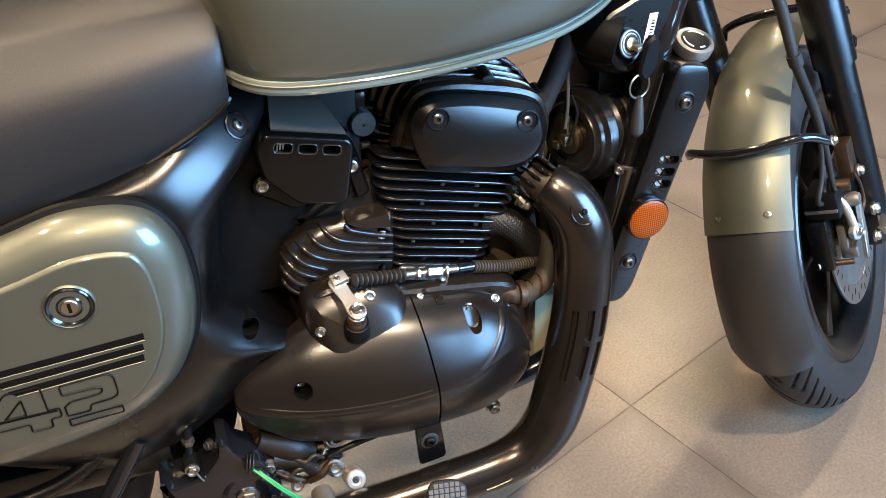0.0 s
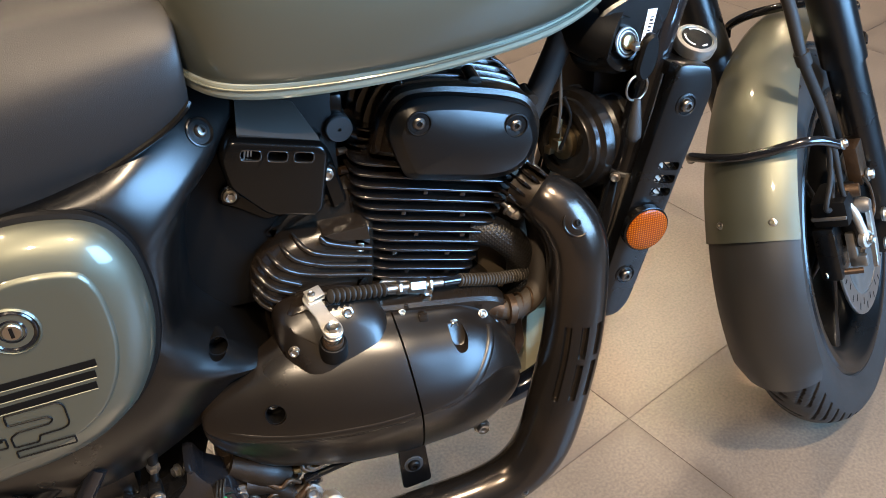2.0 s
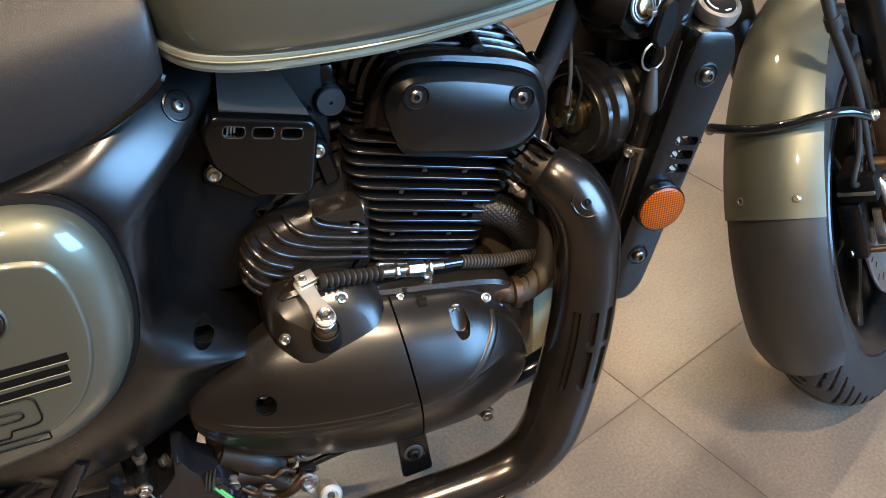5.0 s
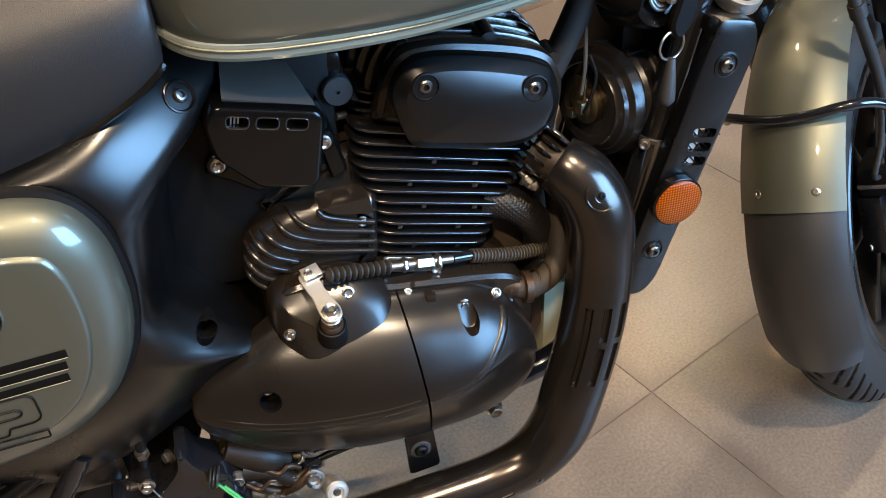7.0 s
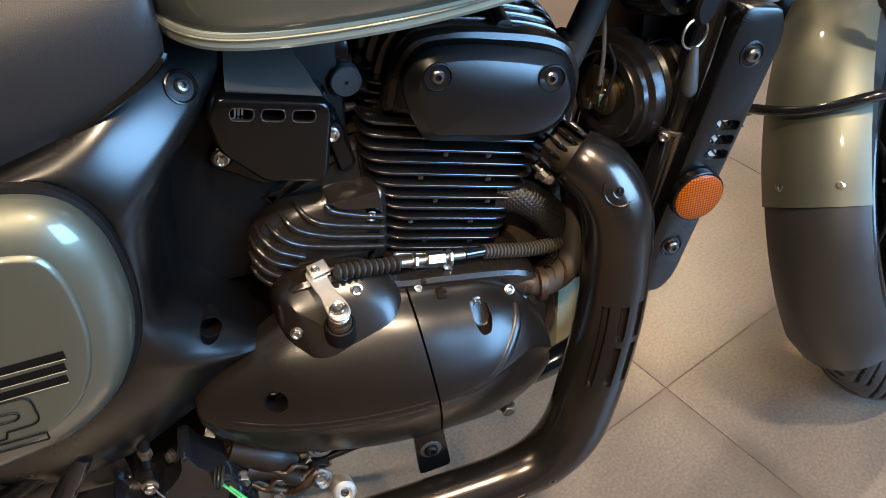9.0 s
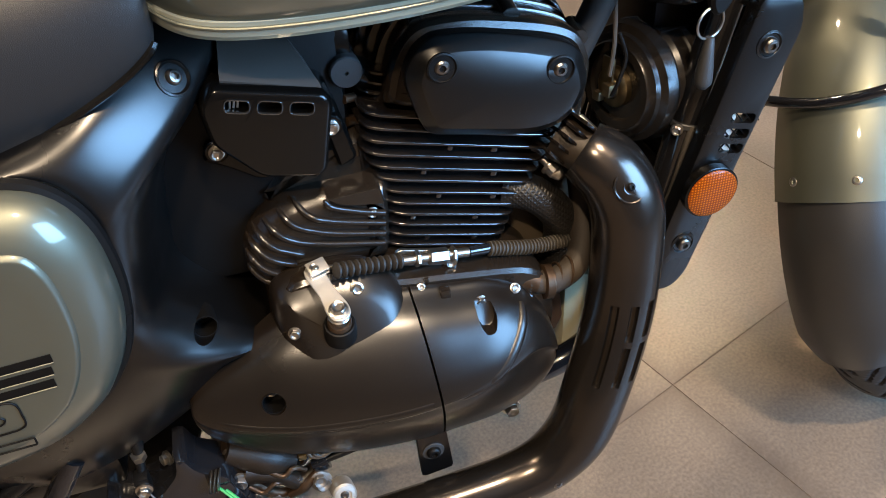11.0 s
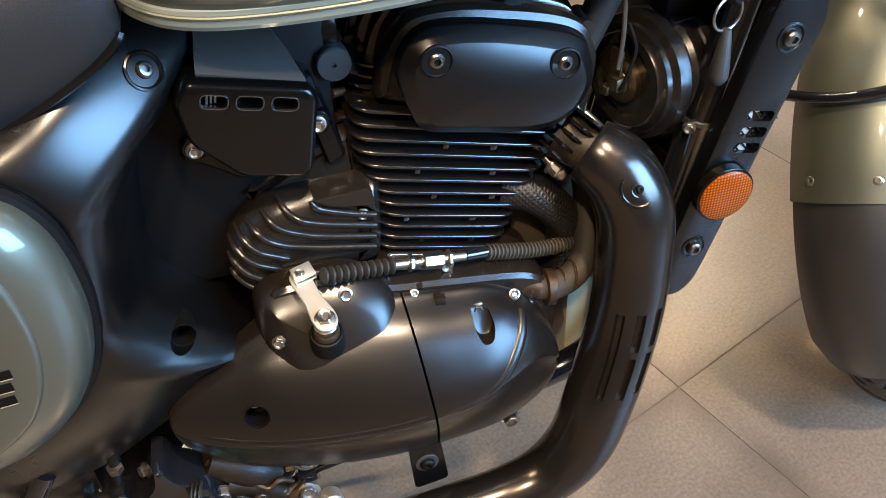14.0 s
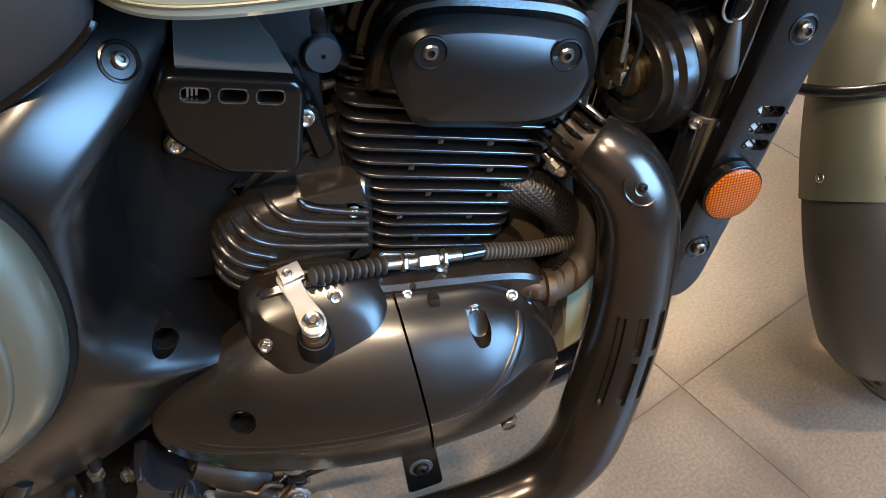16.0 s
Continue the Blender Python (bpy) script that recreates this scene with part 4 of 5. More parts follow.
    # added plate, coloured like the lit floor that shows beyond the slots
    part("core_end", block(0.2295, 0.2475, -0.1165, -0.104, 0.572, 0.628, 0.001, None), M_BACKING, rad, "pale plate behind the slots in place of the floor beyond")
    hood = rounded([(0.248, 0.735), (0.292, 0.729), (0.292, 0.715), (0.246, 0.718)], 0.004)
    part("shroud_top", plate(even(hood, 30), [(-0.06, 0), (-0.118, 0), (-0.1205, 0.003)]), M_SATIN, rad)
    for p in ((0.264, -0.1225, 0.689), (0.207, -0.1225, 0.4755)):
        part("bolt_cup", lathe([(0.0135, 0.002), (0.0135, -0.001), (0.0115, -0.0014), (0.0095, 0.001), (0.003, 0.0012)], 28, aim(p)), M_SATIN, rad)
        bolt(rad, Vector(p) + Vector((0, -0.001, 0)), kind="allen", size=1.1)
    core = part("radiator_core", block(0.268, 0.292, -0.085, 0.085, 0.41, 0.735, 0.004), M_DARK, bike, "black radiator core")
    core.data.transform(Matrix(((1, 0, 0.29, -0.205), (0, 1, 0, 0), (0, 0, 1, 0), (0, 0, 0, 1))))
    for k in range(12):
        z = 0.425 + 0.026 * k
        part("core_tube", block(0.2665 + 0.29 * z - 0.205, 0.2685 + 0.29 * z - 0.205, -0.083, 0.083, z, z + 0.004, 0), M_PLASTIC, core)
    amb = part("side_reflector", lathe([(0.0265, 0.010), (0.0290, 0.008), (0.0290, -0.001), (0.0270, -0.002)], 48, aim((0.2230, -0.1325, 0.5430), (0, -1, -0.02))), M_PLASTIC, bike, "round amber side reflector")
    part("lens", lathe([(0.0268, 0.0), (0.0268, -0.0032), (0.025, -0.0044), (0.012, -0.0050), (0.001, -0.0051)], 48, aim((0.2230, -0.1325, 0.5430), (0, -1, -0.02))), M_AMBER, amb, "amber lens")
    return rad


def amber():
    m = mat("amber_lens", (0.42, 0.085, 0.004), 0.2, coat=0.0, vary=0.1, vscale=30, spec=0.25)
    nt = m.node_tree
    b = nt.nodes["Principled BSDF"]
    tc = nt.nodes.new("ShaderNodeTexCoord")
    waves = []
    for way in ("X", "Z"):
        w = nt.nodes.new("ShaderNodeTexWave")
        w.bands_direction = way
        w.inputs["Scale"].default_value = 105
        nt.links.new(tc.outputs["Object"], w.inputs["Vector"])
        waves.append(w)
    mul = nt.nodes.new("ShaderNodeMath")
    mul.operation = "MULTIPLY"
    nt.links.new(waves[0].outputs["Fac"], mul.inputs[0])
    nt.links.new(waves[1].outputs["Fac"], mul.inputs[1])
    mix = nt.nodes.new("ShaderNodeMixRGB")
    mix.inputs[1].default_value, mix.inputs[2].default_value = (0.12, 0.021, 0.001, 1), (0.38, 0.083, 0.003, 1)
    nt.links.new(mul.outputs[0], mix.inputs[0])
    nt.links.new(mix.outputs[0], b.inputs["Base Color"])
    bp = nt.nodes.new("ShaderNodeBump")
    bp.inputs["Strength"].default_value, bp.inputs["Distance"].default_value = 0.35, 0.0008
    nt.links.new(mul.outputs[0], bp.inputs["Height"])
    nt.links.new(bp.outputs[0], b.inputs["Normal"])
    return m


M_AMBER = amber()


def frame_and_lock():
    for s in (1, -1):
        part("down_tube", tube([(0.285, -0.068 * s, 0.86), (0.262, -0.074 * s, 0.79), (0.246, -0.078 * s, 0.735), (0.198, -0.080 * s, 0.510), (0.180, -0.080 * s, 0.42), (0.158, -0.075 * s, 0.345), (0.115, -0.07 * s, 0.295), (0.04, -0.07 * s, 0.275), (-0.06, -0.07 * s, 0.27)], 0.0165, 20), M_GLOSS, bike, "gloss black frame down tube")
    part("backbone", tube([(0.28, 0, 0.86), (0.1, 0, 0.82), (-0.25, 0, 0.78), (-0.6, 0, 0.72)], 0.03, 16), M_GLOSS, bike)
    part("strut", tube([(0.155, -0.05, 0.79), (0.132, -0.05, 0.735), (0.100, -0.045, 0.66)], 0.0145, 16), M_RUBBER, bike, "black sleeved frame strut")
    clamp = part("cable_clamp", lathe([(0.0185, 0.003), (0.0195, 0.002), (0.0195, -0.002), (0.0185, -0.003)], 28, aim((0.2165, -0.079, 0.597), (0.2, 0.02, 0.95))), M_GREYRUB, bike)
    bolt(clamp, (0.200, -0.092, 0.597), (-0.6, -0.8, 0), size=0.7)
    part("pale_hose", tube([(0.215, -0.095, 0.600), (0.200, -0.10, 0.53), (0.178, -0.10, 0.46)], 0.0045, 10), M_HOSE, bike)
    ign = part("ignition_lock", lathe([(0.034, 0.05), (0.034, 0.006), (0.031, -0.003), (0.0255, -0.005), (0.0245, 0.0), (0.018, 0.001), (0.0165, -0.006), (0.003, -0.006)], 40, aim((0.196, -0.092, 0.761), (0.25, -1, 0.25))), M_PLASTIC, bike, "black ignition lock housing")
    for r in (0.0155, 0.0122):
        part("marked_ring", lathe([(r, -0.0055), (r, -0.0076), (r - 0.0011, -0.0078), (r - 0.0013, -0.0055)], 36, aim((0.196, -0.092, 0.761), (0.25, -1, 0.25))), M_ALU, ign, "pale marked ring")
    part("lock_face", lathe([(0.0165, 0.002), (0.0165, -0.0060), (0.014, -0.0068), (0.0125, -0.0062), (0.0095, -0.0068), (0.008, -0.006), (0.002, -0.006)], 32, aim((0.196, -0.092, 0.761), (0.25, -1, 0.25))), M_GREYRUB, ign, "grey marked ring of the lock")
    part("lock_core", lathe([(0.0078, 0.002), (0.0078, -0.009), (0.006, -0.010), (0.001, -0.010)], 24, aim((0.196, -0.092, 0.761), (0.25, -1, 0.25))), M_BRASS, ign)
    part("lock_bracket", plate(even(rounded([(0.160, 0.775), (0.170, 0.795), (0.265, 0.838), (0.252, 0.78), (0.235, 0.730), (0.20, 0.725), (0.17, 0.735)], 0.012), 60), [(-0.055, 0), (-0.086, 0), (-0.089, 0.003)]), M_SATIN, ign)
    part("lock_cowl", tube([(0.158, -0.045, 0.772), (0.176, -0.070, 0.766), (0.192, -0.085, 0.762)], [0.026, 0.030, 0.032], 24), M_DARK, ign)
    # key left in the lock
    key = tagged(new("ignition_key"), "black-headed ignition key with a ring and grey fob", "key")
    key.matrix_world = BIKE
    o = even(spline([(0.204, 0.752), (0.201, 0.735), (0.208, 0.723), (0.219, 0.728), (0.226, 0.745), (0.226, 0.765), (0.219, 0.774), (0.209, 0.768)], 50, True), 40)
    part("key_head", plate(o, [(-0.106, 0.003), (-0.109, 0), (-0.115, 0), (-0.118, 0.003)]), M_DARK, key, "black key head")
    part("key_blade", block(0.199, 0.212, -0.112, -0.100, 0.756, 0.762, 0.001), M_STEEL, key)
    ringp = [(0.206 + 0.0145 * math.cos(a), -0.112 + 0.003 * math.cos(a), 0.715 + 0.0145 * math.sin(a)) for a in np.linspace(0, 2 * math.pi, 25)]
    part("key_ring", tube(ringp, 0.0013, 8), M_STEEL, key)
    part("key_fob", tube([(0.207, -0.113, 0.702), (0.206, -0.114, 0.685), (0.206, -0.114, 0.660), (0.207, -0.114, 0.652)], [0.004, 0.0065, 0.0085, 0.004], 12), M_GREYRUB, key, "grey leather fob")
    st = part("barcode_sticker", plate([(0.216, 0.738), (0.227, 0.738), (0.236, 0.792), (0.225, 0.792)], [(-0.0895, 0), (-0.0899, 0)]), M_WHITE, bike, "white bar code sticker")
    for k in range(9):
        part("bar", block(0.2220 + 0.0008 * k, 0.2260 + 0.0008 * k + 0.0015 * (k % 3 == 0), -0.0906, -0.0901, 0.754 + 0.0036 * k, 0.7552 + 0.0036 * k + 0.0007 * (k % 2), 0), M_DARK, st)
    cp = aim((0.294, -0.084, 0.748), (0.05, -0.45, 1.0))
    cap = part("radiator_cap", lathe([(0.021, 0.014), (0.0238, 0.012), (0.0245, 0.002), (0.0232, -0.0015), (0.0190, -0.0025), (0.0182, -0.0015), (0.004, -0.0015)], 44, cp), M_ALU, bike, "bare metal radiator cap with a black disc")
    part("cap_disc", lathe([(0.0176, 0.0), (0.0176, -0.0022), (0.0165, -0.0028), (0.002, -0.0028)], 40, cp), M_DARK, cap)
    for a0, n in ((20, 9), (150, 9), (265, 3)):
        for k in range(n):
            a = radians(a0 + 9 * k)
            part("marking", block(-0.0009, 0.0009, -0.0033, -0.0029, -0.0013, 0.0013, 0, cp @ pose(0.0142 * math.cos(a), 0, 0.0142 * math.sin(a), 0, -math.degrees(a), 0)), M_WHITE, cap)
    part("filler_neck", tube([(0.292, -0.079, 0.738), (0.282, -0.06, 0.69)], 0.019, 20), M_DARK, cap)
    # horn behind the cylinder, seen from its back
    hp = aim((0.158, -0.034, 0.625), (-0.955, -0.29, 0.06))
    horn = part("horn", lathe([(0.030, 0.095), (0.052, 0.088), (0.060, 0.074), (0.063, 0.055), (0.0635, 0.034), (0.060, 0.030), (0.060, 0.027), (0.063, 0.025), (0.0605, 0.014), (0.054, 0.010), (0.053, 0.005), (0.047, 0.003), (0.045, 0.0), (0.036, 0.0), (0.034, 0.004), (0.004, 0.004)], 56, hp), M_HORN, bike, "round black horn")
    part("horn_band", lathe([(0.0635, 0.060), (0.0655, 0.058), (0.0655, 0.050), (0.0635, 0.048)], 56, hp), M_HORN, horn)
    for k in range(4):
        part("horn_rib", block(-0.003, 0.003, 0.026, 0.090, 0.060, 0.0655, 0.001, hp @ pose(0, 0, 0, 0, 90 * k + 22, 0)), M_HORN, horn)
    part("horn_centre", lathe([(0.021, 0.010), (0.021, -0.003), (0.017, -0.006), (0.012, -0.006), (0.010, -0.010), (0.004, -0.010)], 32, hp), M_OLDBRASS, horn, "yellow zinc horn back")
    part("horn_terminal", block(0.002, 0.013, -0.020, -0.008, -0.004, 0.010, 0.002, hp), M_OLDBRASS, horn)
    part("horn_terminal", block(-0.012, -0.002, -0.018, -0.008, -0.014, -0.004, 0.002, hp), M_OLDBRASS, horn)
    part("horn_bracket", block(-0.008, 0.008, -0.013, -0.010, -0.006, 0.034, 0.001, hp), M_OLDBRASS, horn)
    part("horn_wire", tube([(0.143, -0.050, 0.726), (0.144, -0.052, 0.700), (0.143, -0.055, 0.677), (0.140, -0.056, 0.650)], 0.0022, 8), M_HOSE, horn)
    part("horn_wire", tube([(0.150, -0.050, 0.690), (0.155, -0.058, 0.668), (0.147, -0.062, 0.645), (0.142, -0.060, 0.630)], 0.002, 8), M_DARK, horn)
    part("dark_inner_guard", block(0.19, 0.255, -0.04, 0.08, 0.56, 0.80, 0.02, None), M_DARK, bike)


M_DUST = mat("dusty_tan_plastic", (0.060, 0.045, 0.028), 0.6, vary=0.35, vscale=30, grain=0.2)
M_OLDHOSE = mat("brown_hose", (0.022, 0.0155, 0.0100), 0.72, vary=0.4, vscale=40, grain=0.4)


def weave():
    m = mat("woven_rubber", (0.007, 0.0058, 0.0048), 0.5, vary=0.2, vscale=20)
    nt = m.node_tree
    tc = nt.nodes.new("ShaderNodeTexCoord")
    turn = nt.nodes.new("ShaderNodeMapping")
    turn.inputs["Rotation"].default_value = (0.3, 0.75, 0.4)
    nt.links.new(tc.outputs["Object"], turn.inputs["Vector"])
    waves = []
    for way in ("X", "Z"):
        w = nt.nodes.new("ShaderNodeTexWave")
        w.bands_direction = way
        w.inputs["Scale"].default_value = 75
        nt.links.new(turn.outputs[0], w.inputs["Vector"])
        waves.append(w)
    top = nt.nodes.new("ShaderNodeMath")
    top.operation = "MAXIMUM"
    nt.links.new(waves[0].outputs["Fac"], top.inputs[0])
    nt.links.new(waves[1].outputs["Fac"], top.inputs[1])
    bp = nt.nodes.new("ShaderNodeBump")
    bp.inputs["Strength"].default_value, bp.inputs["Distance"].default_value = 0.5, 0.0012
    nt.links.new(top.outputs[0], bp.inputs["Height"])
    nt.links.new(bp.outputs[0], nt.nodes["Principled BSDF"].inputs["Normal"])
    return m


M_WEAVE = weave()
M_PALE = mat("aged_pale_plastic", (0.30, 0.275, 0.175), 0.45, vary=0.15, vscale=25, grain=0.1)


def hoses():
    h = part("coolant_hose", tube([(0.030, -0.055, 0.545), (0.060, -0.068, 0.538), (0.088, -0.068, 0.505), (0.094, -0.060, 0.46), (0.085, -0.05, 0.40)], 0.019, 24), M_WEAVE, bike, "woven black coolant hose")
    h2 = part("coolant_hose", tube([(0.040, -0.105, 0.458), (0.068, -0.108, 0.452), (0.100, -0.098, 0.468), (0.114, -0.070, 0.52), (0.114, -0.045, 0.575)], [0.0125, 0.0135, 0.0140, 0.0145, 0.0150], 20), M_OLDHOSE, bike, "brown weathered coolant hose")
    part("hose_clip", lathe([(0.0165, 0.005), (0.0185, 0.004), (0.0185, -0.004), (0.0165, -0.005)], 24, aim((0.060, -0.108, 0.453), (1, -0.05, -0.1))), M_OILY, h2)
    part("hose_spigot", tube([(0.030, -0.10, 0.462), (0.050, -0.107, 0.455)], 0.0135, 16), M_OILY, h2)
    for x, z in ((0.072, 0.452), (0.084, 0.458)):
        part("wire_clip", tube([(x + 0.003 * math.sin(a), -0.104 + 0.0155 * math.cos(a), z + 0.0155 * math.sin(a)) for a in np.linspace(0, 2 * math.pi, 19)], 0.0014, 6), M_OILY, h2)
    part("reservoir", joined(block(0.110, 0.152, -0.045, 0.02, 0.255, 0.392, 0.010), tube([(0.125, -0.03, 0.385), (0.122, -0.035, 0.408)], 0.010, 14)), M_PALE, bike, "pale aged plastic coolant reservoir")
    part("hose_bracket", plate(even(rounded([(0.066, 0.415), (0.086, 0.420), (0.092, 0.372), (0.082, 0.352), (0.070, 0.375)], 0.005), 40), [(-0.072, 0), (-0.082, 0), (-0.083, 0.001)]), M_OILY, bike, "brown stamped hose bracket")
    part("inner_duct", block(0.045, 0.125, -0.035, 0.06, 0.40, 0.62, 0.01), M_DUST, bike)
    sl = part("cable_sleeve", tube([(0.355, 0.10, 0.752), (0.42, 0.10, 0.745), (0.50, 0.10, 0.748)], 0.010, 14), M_RUBBER, bike, "ribbed black cable sleeve")
    for k in range(18):
        part("sleeve_rib", lathe([(0.009, 0.002), (0.0135, 0.0008), (0.0135, -0.0008), (0.009, -0.002)], 14, aim((0.360 + 0.0078 * k, 0.10, 0.751 - 0.0004 * k), (1, 0, -0.05))), M_RUBBER, sl)


def underside():
    br = part("exhaust_bracket", plate(even(rounded([(-0.103, 0.318), (-0.069, 0.316), (-0.062, 0.245), (-0.100, 0.240)], 0.005), 40), [(-0.140, 0), (-0.147, 0), (-0.1478, 0.0008)]), M_SATIN, bike, "black exhaust hanger bracket")
    part("washer", lathe([(0.0125, 0.001), (0.0125, -0.001), (0.012, -0.0014), (0.006, -0.0014)], 28, aim((-0.085, -0.148, 0.281))), M_GREYRUB, br)
    bolt(br, (-0.085, -0.1495, 0.281), kind="allen", size=1.15).data = DARK_BOLT()
    rod = part("brake_rod", tube([(-0.215, -0.115, 0.270), (-0.16, -0.118, 0.285), (-0.09, -0.12, 0.298)], 0.0045, 12), M_SATIN, bike, "black brake rod")
    part("rod_joint", tube([(-0.215, -0.118, 0.270), (-0.198, -0.118, 0.275)], 0.009, 12), M_GLOSS, rod)
    # brake pedal with its ribbed pad
    ped = part("brake_pedal", tube([(-0.30, -0.165, 0.265), (-0.22, -0.20, 0.25), (-0.15, -0.225, 0.252), (-0.115, -0.235, 0.262)], [0.012, 0.010, 0.010, 0.011], 14), M_GLOSS, bike, "black brake pedal with a ribbed pad")
    pm = pose(-0.094, -0.238, 0.272, -38, 12, 0)
    part("pad", plate(even(rounded([(-0.028, -0.018), (-0.02, 0.020), (0.014, 0.021), (0.029, 0.012), (0.027, -0.016), (0.012, -0.024), (-0.015, -0.024)], 0.010), 56), [(0.008, 0.003), (0.004, 0), (-0.002, 0), (-0.004, 0.002)], pm), M_RUBBER, ped)
    for i in range(7):
        for j in range(6):
            x, z = -0.021 + 0.007 * i, -0.018 + 0.0066 * j
            if abs(x) + abs(z) < 0.036:
                part("pad_stud", block(x - 0.0029, x + 0.0029, -0.0062, -0.0038, z - 0.0026, z + 0.0026, 0.0006, pm), M_RUBBERLIGHT, ped)
    # rider's footrest with rubber
    fr = part("footrest", tube([(-0.235, -0.15, 0.245), (-0.235, -0.20, 0.243), (-0.233, -0.245, 0.243), (-0.232, -0.262, 0.243)], [0.014, 0.017, 0.018, 0.013], 16), M_RUBBERLIGHT, bike, "worn grey rubber rider footrest")
    plate_o = [(-0.420, 0.335), (-0.412, 0.315), (-0.37, 0.322), (-0.350, 0.345), (-0.347, 0.367), (-0.335, 0.366), (-0.328, 0.345), (-0.30, 0.325), (-0.28, 0.26), (-0.30, 0.22), (-0.40, 0.22), (-0.425, 0.27)]
    fp = part("footrest_plate", plate(even(rounded(plate_o, 0.008), 80), [(-0.10, 0), (-0.138, 0), (-0.145, 0.003), (-0.147, 0.007)]), M_GLOSS, bike, "gloss black footrest plate")
    bolt(fp, (-0.325, -0.149, 0.268), size=1.7)
    bolt(fp, (-0.293, -0.133, 0.297), size=1.15, spin=25).data = DULL_BOLT()
    bolt(fp, (-0.212, -0.135, 0.268), (0.1, -1, 0.3), size=1.1).data = DULL_BOLT()
    bolt(fp, (-0.356, -0.120, 0.345), (-0.8, -0.5, 0.2), size=0.9)
    part("hub_ring", lathe([(0.030, 0.01), (0.030, -0.004), (0.026, -0.006), (0.024, 0.0), (0.01, 0.0)], 32, aim((-0.325, -0.146, 0.275), (0.1, -1, 0.2))), M_GLOSS, fp)
    for k in range(3):
        part("spring_coil", lathe([(0.011, 0.001), (0.0125, 0.0), (0.011, -0.001)], 20, aim((-0.318 + 0.004 * k, -0.148, 0.325), (1, -0.2, -0.2))), M_STEEL, fp)
    sw = part("brake_switch", tube([(-0.375, -0.118, 0.405), (-0.378, -0.122, 0.375), (-0.380, -0.13, 0.355), (-0.382, -0.14, 0.335)], [0.010, 0.0062, 0.0048, 0.0045], 16), M_DARK, bike, "rubber-booted rear brake plunger")
    part("clevis", block(-0.389, -0.374, -0.146, -0.130, 0.328, 0.352, 0.003), M_DARK, sw)
    bolt(sw, (-0.381, -0.147, 0.338), size=0.95)
    part("plunger_nut", lathe([(0.0075, 0.004), (0.0075, -0.004), (0.006, -0.005)], 6, aim((-0.379, -0.127, 0.366), (0, 0.1, -1))), M_STEEL, sw, angle=20)
    part("split_pin", tube([(-0.378, -0.149, 0.336), (-0.374, -0.150, 0.325), (-0.371, -0.150, 0.318)], 0.0011, 6), M_STEEL, sw)
    for a, b in (((-0.312, -0.150, 0.315), (-0.258, -0.178, 0.262)), ((-0.306, -0.152, 0.312), (-0.256, -0.179, 0.264))):
        part("green_wire", tube([a, ((a[0] + b[0]) / 2, -0.172, (a[2] + b[2]) / 2 + 0.004), b], 0.0016, 6), M_GREEN, bike, "thin bright green tie wire")
    stud = part("stand_pivot", lathe([(0.0135, 0.02), (0.0135, -0.003), (0.0115, -0.005), (0.0075, -0.0055), (0.0072, -0.003), (0.001, -0.003)], 28, aim((-0.189, -0.150, 0.251), (0.1, -1, 0.5))), M_ZINC, bike, "pale zinc stand pivot bolt")
    bolt(stud, (-0.189, -0.152, 0.252), (0.1, -1, 0.5), size=0.7, kind="allen")
    # grimy castings and the stand spring below the cover
    cast = part("lower_casting", joined(block(-0.285, -0.205, -0.11, 0.08, 0.275, 0.335, 0.012), tube([(-0.30, -0.115, 0.328), (-0.26, -0.118, 0.305), (-0.235, -0.118, 0.290)], [0.014, 0.02, 0.012], 14)), M_GRIME, bike, "grimy lower engine casting")
    # plain blocks added to hide and shade the floor under the engine
    part("sump", joined(block(-0.315, -0.225, -0.105, 0.09, 0.235, 0.335, 0.016), block(-0.24, 0.03, -0.085, 0.09, 0.255, 0.33, 0.02)), M_GRIME, cast)
    for k, (x, z, r) in enumerate(((-0.296, 0.318, 0.012), (-0.270, 0.276, 0.015), (-0.244, 0.262, 0.010), (-0.262, 0.305, 0.009), (-0.226, 0.284, 0.008))):
        part("casting_boss", lathe([(r * 1.2, 0.02), (r * 1.1, -0.004), (r, -0.010), (r * 0.6, -0.012), (r * 0.5, -0.006)], 20, aim((x, -0.108, z), (0.2 - 0.1 * k, -1, 0.3))), M_GRIME, cast)
    part("casting_rib", tube([(-0.312, -0.112, 0.300), (-0.285, -0.122, 0.278), (-0.262, -0.124, 0.252), (-0.240, -0.120, 0.240)], [0.006, 0.008, 0.006, 0.005], 10), M_OILY, cast)
    part("return_spring", tube([(-0.268 + 0.0009 * k + 0.0045 * math.cos(0.9 * k), -0.128 + 0.0045 * math.sin(0.9 * k), 0.296 - 0.0007 * k) for k in range(46)], 0.0013, 6, 180), M_STEEL, cast)
    bolt(cast, (-0.307, -0.132, 0.300), (0.2, -1, 0.3), size=1.5, name="casting_bolt").data = DULL_BOLT()
    bolt(cast, (-0.210, -0.132, 0.260), (0.2, -1, 0.2), size=1.3, name="casting_bolt").data = DULL_BOLT()
    bolt(cast, (-0.262, -0.126, 0.244), (0.0, -1, 0.5), size=1.0, name="casting_bolt").data = DULL_BOLT()
    part("link_plate", plate(even(rounded([(-0.318, 0.316), (-0.292, 0.318), (-0.268, 0.292), (-0.262, 0.262), (-0.282, 0.258), (-0.300, 0.276), (-0.318, 0.288)], 0.008), 48), [(-0.11, 0), (-0.124, 0), (-0.127, 0.002)]), M_GRIME, cast)
